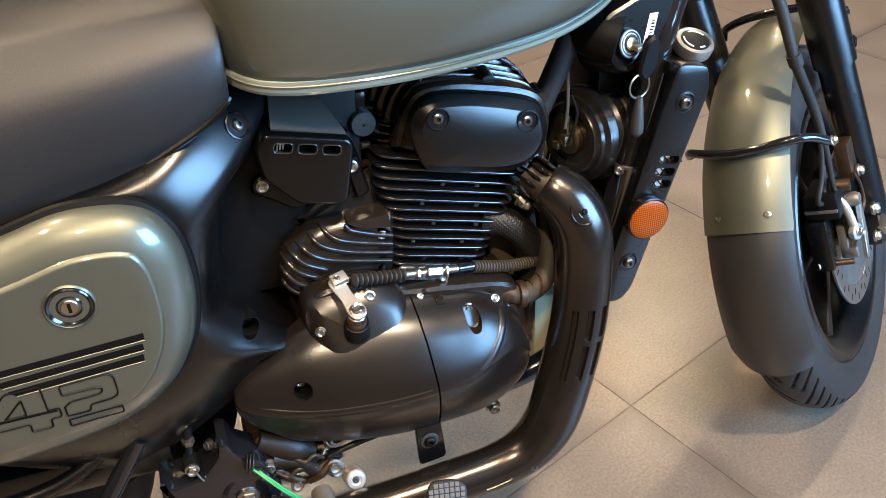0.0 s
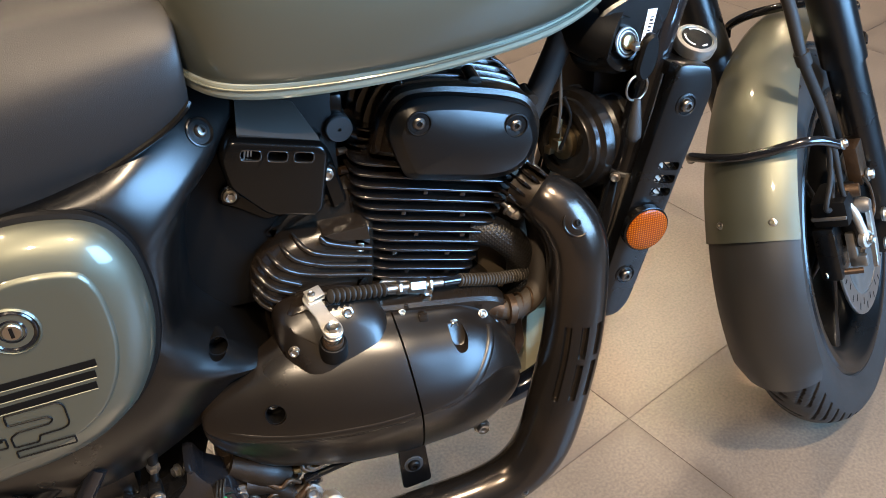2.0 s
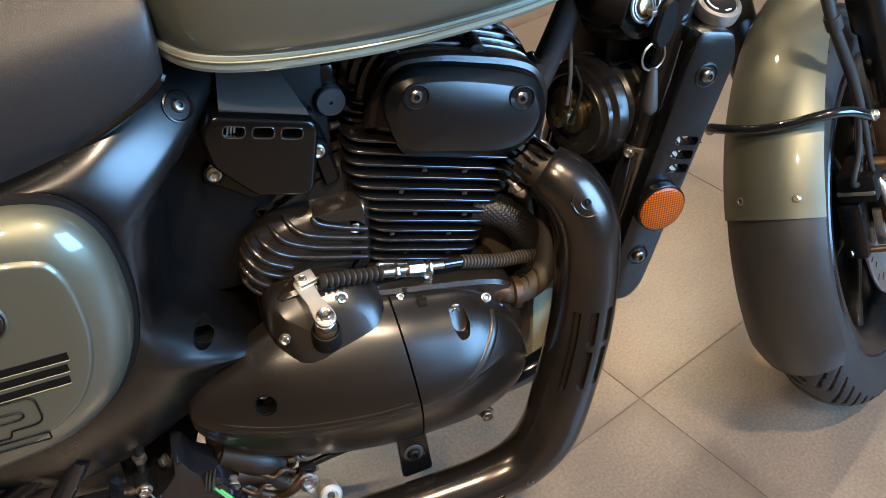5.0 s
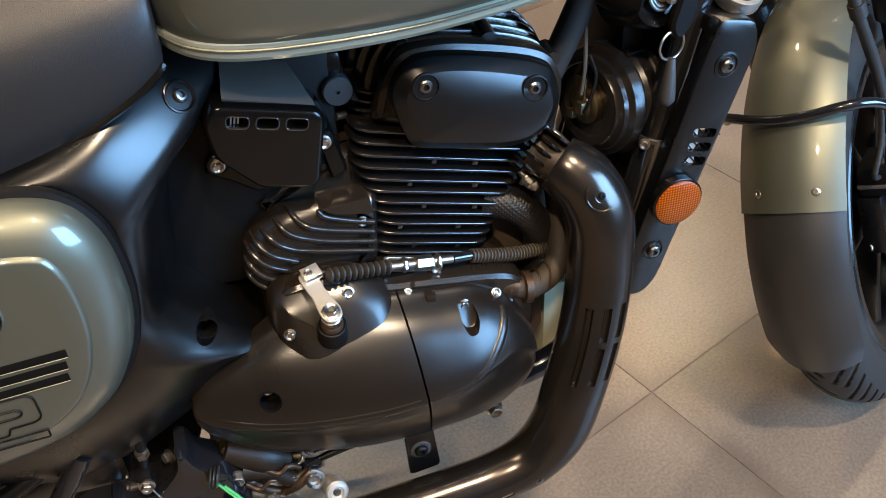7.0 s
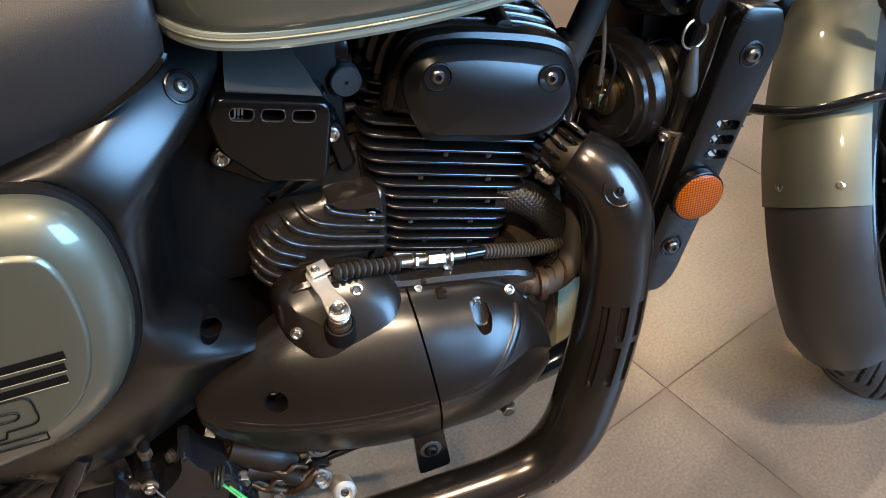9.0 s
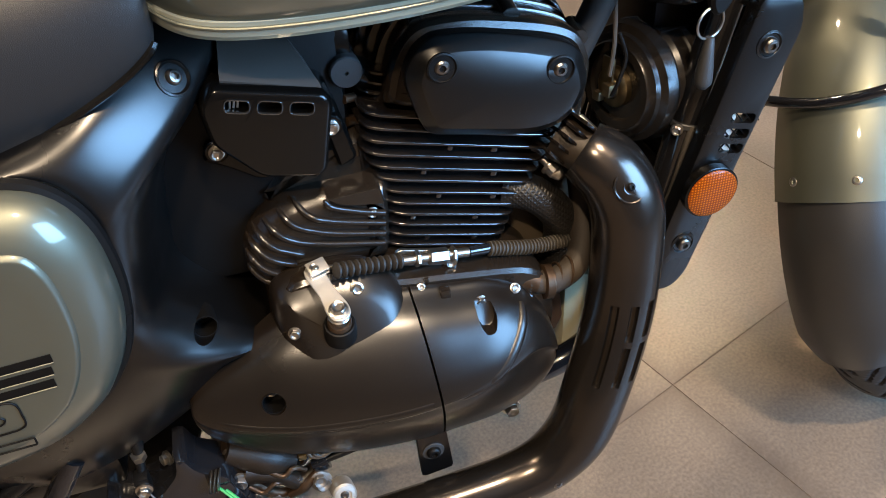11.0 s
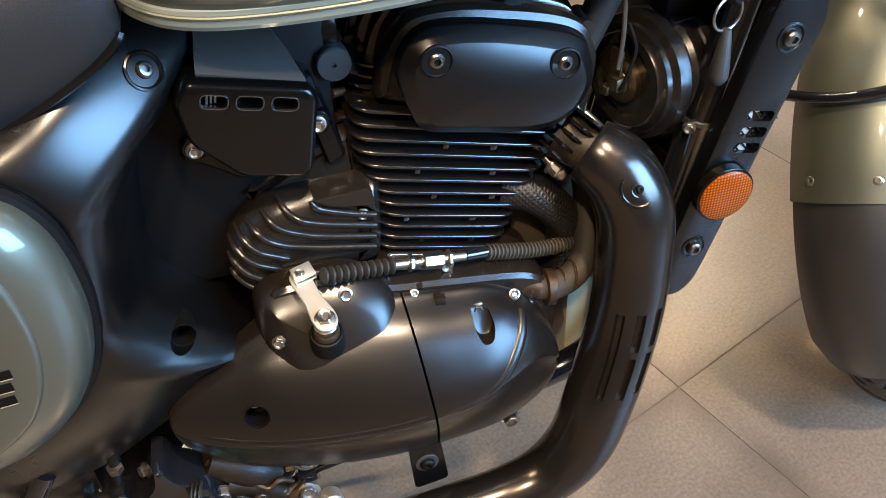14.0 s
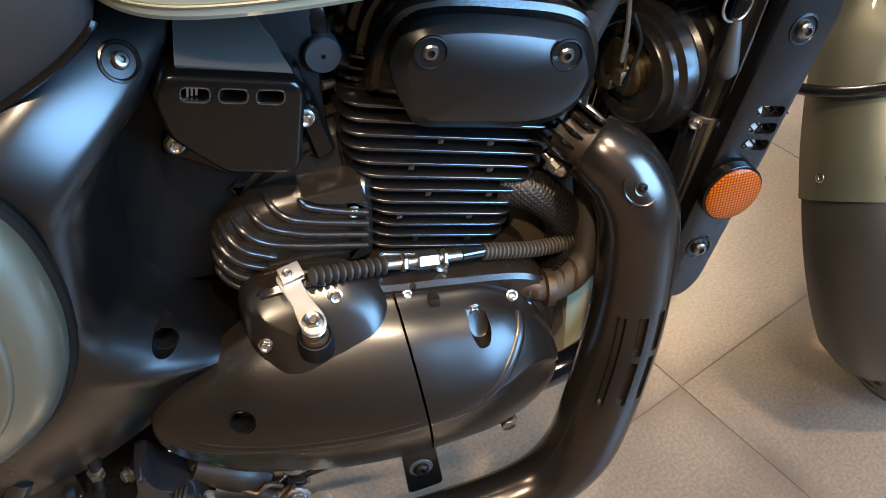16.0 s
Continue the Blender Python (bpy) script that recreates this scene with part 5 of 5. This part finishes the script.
    part("spring_hook", tube([(-0.286, -0.132, 0.282), (-0.272, -0.138, 0.274), (-0.258, -0.136, 0.282), (-0.246, -0.132, 0.272), (-0.238, -0.128, 0.256)], 0.0026, 8), M_OILY, cast)
    part("spring_hook", tube([(-0.262, -0.134, 0.300), (-0.248, -0.138, 0.292), (-0.236, -0.134, 0.296), (-0.224, -0.130, 0.284)], 0.0028, 8), M_OILY, cast)
    part("link_bar", tube([(-0.246, -0.130, 0.248), (-0.228, -0.134, 0.262), (-0.212, -0.130, 0.276)], [0.004, 0.006, 0.004], 10), M_OILY, cast)
    part("casting_arm", tube([(-0.285, -0.122, 0.298), (-0.255, -0.128, 0.288), (-0.235, -0.125, 0.262), (-0.215, -0.12, 0.262)], [0.016, 0.010, 0.010, 0.013], 14), M_GRIME, cast)
    part("spring_ring", tube([(-0.205 + 0.013 * math.cos(a), -0.13, 0.312 + 0.013 * math.sin(a)) for a in np.linspace(0, 2 * math.pi, 21)], 0.0028, 8), M_STEEL, cast)
    part("spring_ring", tube([(-0.203 + 0.009 * math.cos(a), -0.133, 0.312 + 0.009 * math.sin(a)) for a in np.linspace(0, 2 * math.pi, 21)], 0.002, 8), M_STEEL, cast)
    part("chain", joined(*[block(-0.240 + 0.011 * k, -0.231 + 0.011 * k, -0.126, -0.118, 0.292 + 0.002 * (k % 2), 0.300 + 0.002 * (k % 2), 0.002) for k in range(4)]), M_BRASS, cast)
    # swing arm, its tube and the rear tyre's edge
    part("swing_arm", block(-0.95, -0.40, -0.115, -0.075, 0.315, 0.365, 0.012, pose(0, 0, 0.0)), M_SATIN, bike, "black swing arm")
    part("silencer_stay", tube([(-0.428, -0.145, 0.405), (-0.455, -0.15, 0.365), (-0.495, -0.16, 0.315), (-0.56, -0.165, 0.25)], 0.011, 16), M_GLOSS, bike, "gloss black silencer stay")
    part("lower_frame_tube", tube([(-0.41, -0.11, 0.43), (-0.48, -0.14, 0.385), (-0.56, -0.15, 0.362), (-0.72, -0.15, 0.36)], 0.0095, 14), M_SATIN, bike, "black lower frame tube")
    part("frame_gusset", plate(even(rounded([(-0.45, 0.44), (-0.30, 0.43), (-0.31, 0.40), (-0.37, 0.352), (-0.44, 0.30), (-0.60, 0.20), (-0.66, 0.25), (-0.55, 0.36)], 0.01), 70), [(-0.04, 0), (-0.088, 0), (-0.092, 0.003)]), M_DARK, bike, "black frame gusset plate")
    # plate added to fill the shaded gap between frame cover and pivot
    part("pivot_casting", plate(even(rounded([(-0.445, 0.400), (-0.448, 0.385), (-0.395, 0.362), (-0.362, 0.372), (-0.335, 0.392), (-0.318, 0.420), (-0.330, 0.445), (-0.40, 0.44)], 0.012), 60), [(-0.03, 0), (-0.104, 0), (-0.110, 0.003), (-0.112, 0.007)]), M_DARK, bike, "black plate at the swing arm pivot, filling the dark gap")
    # dark plate added over a gap where the floor lies in shade
    part("inner_fender", plate(even(rounded([(-0.405, 0.415), (-0.30, 0.410), (-0.305, 0.375), (-0.325, 0.310), (-0.350, 0.250), (-0.435, 0.265)], 0.012), 60), [(0.05, 0), (-0.062, 0), (-0.068, 0.004)]), M_DARK, bike, "dark plate in place of the shaded floor gap")
    rw = new("rear_wheel")
    rw.parent = bike
    rw.matrix_basis = pose(-0.74, 0.0, 0.315)
    part("tyre", loft([[(r * math.cos(a), y, r * math.sin(a)) for r, y in spline([(0.225, 0.045), (0.25, 0.062), (0.28, 0.062), (0.308, 0.03), (0.312, 0), (0.308, -0.03), (0.28, -0.062), (0.25, -0.062), (0.225, -0.045)], 21)] for a in np.linspace(0, 2 * math.pi, 72, endpoint=False)], cap=False, close=True), M_RUBBER, rw, "black rear tyre")
    part("rim", loft([[(r * math.cos(a), y, r * math.sin(a)) for r, y in ((0.235, 0.045), (0.21, 0.03), (0.2, 0), (0.21, -0.03), (0.235, -0.045), (0.22, -0.045), (0.19, -0.02), (0.19, 0.02), (0.22, 0.045))] for a in np.linspace(0, 2 * math.pi, 72, endpoint=False)], cap=False, close=True), M_SATIN, rw)
    part("hub", lathe([(0.05, 0.08), (0.06, 0.06), (0.06, -0.06), (0.05, -0.08)], 32), M_SATIN, rw)
    for k in range(6):
        part("spoke", block(0.04, 0.2, -0.012, 0.012, -0.011, 0.011, 0.003, pose(0, 0, 0, 0, 60 * k, 0)), M_SATIN, rw)


DARK_CACHE = []


DULL_CACHE = []


def DULL_BOLT():
    if not DULL_CACHE:
        me = hex_mesh()
        me.materials[0] = M_ALUDARK
        DULL_CACHE.append(me)
    return DULL_CACHE[0]


def DARK_BOLT():
    if not DARK_CACHE:
        me = allen_mesh()
        me.materials[0] = M_DARK
        DARK_CACHE.append(me)
    return DARK_CACHE[0]


M_RUBBERLIGHT = mat("dusty_rubber", (0.07, 0.06, 0.05), 0.7, grain=0.4, gscale=300, vary=0.35, vscale=60)
M_OILY = mat("oily_brown_steel", (0.06, 0.036, 0.021), 0.42, metal=0.7, vary=0.5, vscale=80, grain=0.3)
M_GRIME = mat("grimy_casting", (0.0104, 0.0061, 0.0032), 0.46, spec=0.35, grain=0.5, gscale=250, vary=0.5, vscale=60)


M_FLAP = mat("matte_black_moulding", (0.018, 0.0165, 0.015), 0.38, grain=0.15, gscale=900, vary=0.25, vscale=14)


def front_end():
    W = pose(0.7077, 0.059, 0.2968, 0, 0, 38.5) @ pose(0, 0, 0, -25.0, 0, 0) @ Matrix.Diagonal((0.99, 0.99, 0.99, 1))
    local = BIKE.inverted() @ W
    fw = new("front_wheel")
    fw.parent = bike
    fw.matrix_basis = local
    R = 0.321
    sect = [(R - 0.088, 0.036), (R - 0.075, 0.046), (R - 0.048, 0.054), (R - 0.022, 0.047), (R - 0.006, 0.028), (R, 0.0), (R - 0.006, -0.028), (R - 0.022, -0.047), (R - 0.048, -0.054), (R - 0.075, -0.046), (R - 0.088, -0.036)]
    dense = spline(sect, 81)
    n = 864
    rings = []
    for i in range(n):
        a = 2 * math.pi * i / n
        ring = []
        for j, (r, y) in enumerate(dense):
            # slanted tread grooves, and one line along each shoulder
            turn_on = i / 2 + abs(y) * 420 + (4 if y > 0 else 0)
            if (0.005 if int(turn_on / 8) % 2 else 0.016) < abs(y) < 0.044 and r > R - 0.027 and turn_on % 8 < 1.6:
                r -= 0.0045
            if abs(abs(y) - 0.0455) < 0.0009 and r < R - 0.05:
                r -= 0.002
            ring.append((r * math.cos(a), y, r * math.sin(a)))
        rings.append(ring)
    part("tyre", loft(rings, cap=False, close=True), M_RUBBER, fw, "black road tyre with slanted tread grooves", angle=50)
    rim = [(0.236, 0.047), (0.241, 0.043), (0.226, 0.038), (0.210, 0.022), (0.208, 0.0), (0.210, -0.022), (0.226, -0.038), (0.241, -0.043), (0.236, -0.047), (0.228, -0.047), (0.219, -0.044), (0.212, -0.036), (0.205, -0.033), (0.196, -0.024), (0.192, -0.010), (0.192, 0.010), (0.196, 0.024), (0.205, 0.033), (0.212, 0.036), (0.219, 0.044), (0.228, 0.047)]
    part("rim", loft([[(r * math.cos(a), y, r * math.sin(a)) for r, y in rim] for a in np.linspace(0, 2 * math.pi, 96, endpoint=False)], cap=False, close=True), M_SATIN, fw, "black alloy rim")
    for k in range(6):
        for s in (-1, 1):
            bm = block(0.03, 0.200, -0.020, 0.020, -0.0085, 0.0085, 0.003)
            bm.transform(pose(0, 0, 0, 0, 60 * k + 5 * s, 0) @ pose(0, 0, s * 0.012))
            part("spoke", bm, M_SATIN, fw)
    part("hub", lathe([(0.03, 0.066), (0.052, 0.060), (0.056, 0.040), (0.048, 0.02), (0.048, -0.02), (0.056, -0.040), (0.052, -0.054), (0.03, -0.056)], 36), M_SATIN, fw)
    turn = np.linspace(0, 2 * math.pi, 72, endpoint=False)
    disc = part("brake_disc", loft([[(r * math.cos(a), y, r * math.sin(a)) for r, y in ((0.107, -0.058), (0.139, -0.058), (0.14, -0.059), (0.14, -0.062), (0.139, -0.063), (0.107, -0.063))] for a in turn], cap=False, close=True), M_DISC, fw, "slotted steel brake disc")
    for k in range(36):
        a = 10 * k
        rr = 0.118 + 0.010 * (k % 2)
        part("disc_slot", block(-0.0055, 0.0055, -0.0634, -0.0631, -0.0016, 0.0016, 0, pose(0, 0, 0, 0, a, 0) @ pose(rr, 0, 0)), M_DARK, disc)
    part("disc_carrier", loft([[(r * math.cos(a), y, r * math.sin(a)) for r, y in ((0.045, -0.055), (0.108, -0.057), (0.108, -0.0615), (0.045, -0.062))] for a in turn], cap=False, close=True), M_ALUDARK, disc)
    part("axle_nut", lathe([(0.022, 0.01), (0.022, -0.006), (0.016, -0.010), (0.004, -0.010)], 6, aim((0, -0.118, 0))), M_STEEL, fw, "zinc axle nut", angle=20)
    # mudguard: the gap to the tyre widens towards the top
    mg = new("front_mudguard")
    mg.parent = bike
    mg.matrix_basis = local
    def radius(a):
        return 0.315 + float(np.interp(a, [60, 90, 110, 130, 150, 200], [0.070, 0.066, 0.056, 0.042, 0.031, 0.027]))
    def shell(a0, a1, n, w, lift=0.0, th=0.003, sag=0.026):
        rings = []
        for deg in np.linspace(a0, a1, n):
            a, fr = radians(deg), radius(deg) + lift
            ww = w * float(np.interp(deg, [60, 90, 110, 130, 150, 189, 194.5], [0.66, 0.78, 0.87, 0.94, 0.96, 0.95, 0.82]))
            arc = [(fr - sag * abs(k / 10) ** 2.3, ww * k / 10) for k in range(-10, 11)]
            ring = arc + [(r - th, y * 0.97) for r, y in arc[::-1]]
            rings.append([(r * math.cos(a), y, r * math.sin(a)) for r, y in ring])
        return loft(rings)
    part("mudguard_shell", shell(66, 152.5, 60, 0.070), M_PAINT, mg, "olive metallic front mudguard")
    part("mud_flap", shell(149, 194.5, 40, 0.068, -0.0035), M_FLAP, mg, "matte black mudguard extension")
    for s in (-1, 1):
        a = radians(148.1)
        bolt(mg, ((radius(148.1) - 0.0095) * math.cos(a), 0.0357 * s, (radius(148.1) - 0.0095) * math.sin(a)), (math.cos(a), 0.25 * s, math.sin(a)), size=0.95, kind="bright")
    for deg, lo in ((133.5, -0.055), (88, -0.02)):
        pts = []
        for y, dr in ((-0.112, lo), (-0.095, -0.020), (-0.070, 0.000), (-0.035, 0.008), (0.0, 0.010), (0.035, 0.008), (0.066, 0.000), (0.080, -0.008), (0.086, -0.022)):
            g = deg - 3.5 * (y / 0.09) ** 2
            a = radians(g)
            fr = radius(g)
            pts.append(((fr + dr) * math.cos(a), y, (fr + dr) * math.sin(a)))
        stay = part("mudguard_stay", tube(pts, 0.0068, 14), M_GLOSS, mg, "gloss black tubular mudguard stay")
        if deg > 100:
            bolt(stay, (pts[0][0], -0.116, pts[0][2]), (0, -1, 0.2), size=0.9)
    # fork legs
    for s in (-1, 1):
        fk = part("fork_leg", tube([(0.012, s * 0.095, -0.035), (0.010, s * 0.095, 0.0), (-0.004, s * 0.095, 0.17), (-0.022, s * 0.095, 0.33), (-0.030, s * 0.095, 0.40)], [0.024, 0.0275, 0.0275, 0.0275, 0.0275], 28), M_SATIN, bike, "satin black front fork leg", local)
        part("fork_slider", tube([(-0.020, s * 0.095, 0.30), (-0.055, s * 0.095, 0.62)], [0.0325, 0.0325], 28), M_SATIN, fk)
        part("axle_lug", block(-0.022, 0.034, s * 0.095 - 0.018, s * 0.095 + 0.018, -0.035, 0.03, 0.009), M_SATIN, fk)
    part("fork_clip", tube([(-0.005, -0.124, 0.315), (0.008, -0.122, 0.325), (0.012, -0.105, 0.335)], 0.003, 8), M_DARK, bike, m=local)
    cal = part("brake_caliper", block(-0.150, -0.095, -0.068, -0.034, -0.008, 0.086, 0.009), M_SATIN, bike, "black front brake caliper", local)
    part("caliper_bridge", block(-0.148, -0.075, -0.092, -0.040, 0.086, 0.130, 0.008), M_DARK, cal)
    part("bridge_edge", block(-0.150, -0.140, -0.090, -0.040, 0.100, 0.106, 0.002), M_ALUDARK, cal)
    part("caliper_body", block(-0.112, -0.055, -0.100, -0.066, 0.028, 0.090, 0.010), M_SATIN, cal)
    part("carrier_arm", joined(block(-0.120, -0.108, -0.098, -0.072, 0.000, 0.020, 0.004), block(-0.120, -0.110, -0.086, -0.072, 0.000, 0.060, 0.004)), M_ALU, cal, "bare cast caliper carrier")
    part("carrier_plate", plate(even(rounded([(-0.112, -0.006), (-0.098, -0.008), (-0.088, 0.030), (-0.086, 0.088), (-0.100, 0.092), (-0.104, 0.040)], 0.005), 40), [(-0.103, 0), (-0.109, 0), (-0.110, 0.001)]), M_ALU, cal)
    part("slide_pin", tube([(-0.104, -0.074, 0.124), (-0.100, -0.102, 0.124)], [0.012, 0.010], 16), M_OILY, cal)
    part("slide_boot", lathe([(0.008, 0.012), (0.012, 0.010), (0.012, -0.004), (0.009, -0.010), (0.003, -0.011)], 18, aim((-0.100, -0.102, 0.098))), M_ALUDARK, cal)
    part("fork_lug", joined(block(-0.070, -0.030, -0.100, -0.080, 0.115, 0.178, 0.003), block(-0.040, -0.020, -0.100, -0.085, 0.115, 0.125, 0.003)), M_OILY, cal, "brown cast fork lug")
    part("hose_eye", lathe([(0.0125, 0.006), (0.0135, 0.004), (0.0135, -0.003), (0.0125, -0.004), (0.0095, -0.004)], 24, aim((-0.116, -0.101, 0.048), (-0.3, -1, 0))), M_ZINC, cal, "zinc brake hose eye")
    bolt(cal, (-0.116, -0.106, 0.048), (-0.3, -1, 0), size=0.95)
    bolt(cal, (-0.046, -0.104, 0.122), size=1.15)
    bolt(cal, (-0.035, -0.112, 0.045), size=1.3)
    bolt(cal, (-0.055, -0.112, 0.004), size=1.1)
    part("pad_pin", tube([(-0.142, -0.050, 0.004), (-0.128, -0.092, 0.000)], 0.005, 10), M_OILY, cal)
    part("pin_ring", tube([(-0.146 + 0.006 * math.cos(a), -0.042 + 0.004 * math.cos(a), 0.004 + 0.005 * math.sin(a)) for a in np.linspace(0, 2 * math.pi, 17)], 0.0014, 6), M_ZINC, cal)
    part("banjo", tube([(-0.120, -0.088, 0.112), (-0.118, -0.094, 0.092), (-0.116, -0.100, 0.056)], [0.004, 0.0068, 0.0068], 14), M_ZINC, cal, "zinc brake hose banjo")
    part("bleed_pipe", tube([(-0.078, -0.104, 0.135), (-0.060, -0.106, 0.105), (-0.060, -0.106, 0.070), (-0.085, -0.104, 0.060)], 0.0026, 8), M_OILY, cal)
    hose = part("brake_hose", tube([(-0.205, -0.085, 0.52), (-0.195, -0.09, 0.44), (-0.190, -0.09, 0.37), (-0.152, -0.09, 0.275), (-0.140, -0.09, 0.195), (-0.130, -0.086, 0.140), (-0.120, -0.088, 0.108)], [0.0085, 0.0085, 0.0075, 0.0075, 0.005, 0.004, 0.004], 12), M_RUBBER, bike, "black front brake hose", local)
    part("hose_grommet", tube([(-0.190, -0.09, 0.378), (-0.185, -0.09, 0.36)], 0.0105, 12), M_RUBBER, hose)
    part("sensor_cable", tube([(-0.145, -0.088, 0.23), (-0.150, -0.08, 0.17), (-0.165, -0.07, 0.13), (-0.135, -0.07, 0.12), (-0.12, -0.075, 0.17)], 0.004, 10), M_RUBBER, bike, "thin black wheel sensor cable", local)


tank()
seat()
FRAME_COVER = side_panels()
cylinder()
head()
rear_finned_cover()
REAR, FRONT = clutch_cover()
release_arm(REAR)
throttle_cover()
exhaust()
radiator()
frame_and_lock()
hoses()
underside()
front_end()


def fit_to_view(names, k, x, y, z):
    """Scale and move whole assemblies to fit the camera's view."""
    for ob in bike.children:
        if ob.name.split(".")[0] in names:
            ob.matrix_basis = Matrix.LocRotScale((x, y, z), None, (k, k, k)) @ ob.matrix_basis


# each scale and offset works about the camera's eye point
fit_to_view(("throttle_body_cover", "sensor_plug"), 1.05, 0.0109, 0.0385, -0.0520)
fit_to_view(("valve_cover", "cylinder_head"), 1.06, 0.0131, 0.0461, -0.0624)
fit_to_view(("cylinder",), 1.03, 0.0065, 0.0231, -0.0312)
fit_to_view(("clutch_cable", "cable_bracket"), 1.045, 0.0098, 0.0346, -0.0468)
fit_to_view(("clutch_cover", "front_crank_cover", "crankcase"), 1.012, 0.0026, 0.0092, -0.0125)
yc, nc = surface(FRAME_COVER, -0.2545, 0.741)
part("bolt_cup", lathe([(0.0150, 0.004), (0.0150, -0.001), (0.0135, -0.0016), (0.0115, 0.001), (0.003, 0.0012)], 28, aim((-0.2545, yc - 0.0005, 0.741), nc)), M_SATIN, FRAME_COVER)
bolt(FRAME_COVER, (-0.2545, yc + 0.0005, 0.741), nc, kind="allen", size=0.95)
yc, nc = surface(FRAME_COVER, -0.2815, 0.512)
carve(FRAME_COVER, lathe([(0.0115, 0.025), (0.0115, -0.03)], 28, aim((-0.2815, yc, 0.512), (0.1, -1, 0.1))))
# shade inside this hole is put in by a near-black cup
part("hole_lining", lathe([(0.0114, 0.024), (0.0114, 0.0), (0.0104, 0.0), (0.0104, 0.022)], 28, aim((-0.2815, yc + 0.001, 0.512), (0.1, -1, 0.1))), M_DARK, FRAME_COVER)
bolt(FRAME_COVER, (-0.2815, yc + 0.019, 0.512), size=0.6, kind="allen")


# unseen left-hand copies, added to keep light off the floor underneath
for twin_of in ("side_cover", "frame_cover", "header_pipe", "clutch_cover", "front_crank_cover", "gearbox_cover", "radiator_shroud"):
    mirrored(bpy.data.objects[twin_of], twin_of)


# ---- floor tiles ----
def tiles():
    m = bpy.data.materials.new("stone_tile")
    m.use_nodes = True
    nt = m.node_tree
    b = nt.nodes["Principled BSDF"]
    tc = nt.nodes.new("ShaderNodeTexCoord")
    info = nt.nodes.new("ShaderNodeObjectInfo")
    add = nt.nodes.new("ShaderNodeVectorMath")
    nt.links.new(tc.outputs["Object"], add.inputs[0])
    nt.links.new(info.outputs["Location"], add.inputs[1])
    def noise_node(scale, detail):
        n = nt.nodes.new("ShaderNodeTexNoise")
        n.inputs["Scale"].default_value, n.inputs["Detail"].default_value = scale, detail
        nt.links.new(add.outputs[0], n.inputs["Vector"])
        return n
    big, fine = noise_node(7, 9), noise_node(190, 8)
    mix = nt.nodes.new("ShaderNodeMixRGB")
    mix.inputs[1].default_value, mix.inputs[2].default_value = (0.084, 0.0640, 0.0475, 1), (0.146, 0.113, 0.084, 1)
    nt.links.new(big.outputs["Fac"], mix.inputs[0])
    mix2 = nt.nodes.new("ShaderNodeMixRGB")
    mix2.blend_type = "OVERLAY"
    mix2.inputs[0].default_value = 0.6
    nt.links.new(mix.outputs[0], mix2.inputs[1])
    nt.links.new(fine.outputs["Fac"], mix2.inputs[2])
    # grime worked into the tile's edges, in patches
    sep = nt.nodes.new("ShaderNodeSeparateXYZ")
    nt.links.new(tc.outputs["Object"], sep.inputs[0])
    def calc(op, a, c):
        n = nt.nodes.new("ShaderNodeMath")
        n.operation = op
        for k, v in enumerate((a, c)):
            if isinstance(v, float):
                n.inputs[k].default_value = v
            else:
                nt.links.new(v, n.inputs[k])
        return n.outputs[0]
    ex, ey = [calc("SUBTRACT", 0.3, calc("ABSOLUTE", calc("SUBTRACT", s, 0.3), 0.0)) for s in sep.outputs[:2]]
    patches = nt.nodes.new("ShaderNodeMapRange")
    patches.inputs["From Min"].default_value, patches.inputs["From Max"].default_value = 0.44, 0.62
    nt.links.new(noise_node(4.5, 5).outputs["Fac"], patches.inputs["Value"])
    edge = nt.nodes.new("ShaderNodeMapRange")
    edge.inputs["From Min"].default_value, edge.inputs["From Max"].default_value = 0.04, 0.0
    nt.links.new(calc("MINIMUM", ex, ey), edge.inputs["Value"])
    grime = nt.nodes.new("ShaderNodeMixRGB")
    grime.inputs[2].default_value = (0.062, 0.047, 0.036, 1)
    nt.links.new(calc("MULTIPLY", calc("MULTIPLY", edge.outputs[0], patches.outputs[0]), 0.8), grime.inputs[0])
    nt.links.new(mix2.outputs[0], grime.inputs[1])
    nt.links.new(grime.outputs[0], b.inputs["Base Color"])
    b.inputs["Roughness"].default_value = 0.31
    bp = nt.nodes.new("ShaderNodeBump")
    bp.inputs["Strength"].default_value, bp.inputs["Distance"].default_value = 0.03, 0.001
    nt.links.new(fine.outputs["Fac"], bp.inputs["Height"])
    nt.links.new(bp.outputs[0], b.inputs["Normal"])
    me = to_mesh("tile", block(0.0007, 0.5993, 0.0007, 0.5993, -0.0036, 0.0, 0.0004), m, 4)
    floor = bpy.data.objects["floor"]
    for i in range(-9, 8):
        for j in range(-7, 9):
            if -5.2 < i * 0.6 + 0.3 < 4.2 and FRONT_Y - 0.2 < j * 0.6 + 0.3 < 5.2:
                t = new("tile", me)
                t.parent = floor
                t.matrix_basis = pose(i * 0.6, j * 0.6, 0)


tiles()
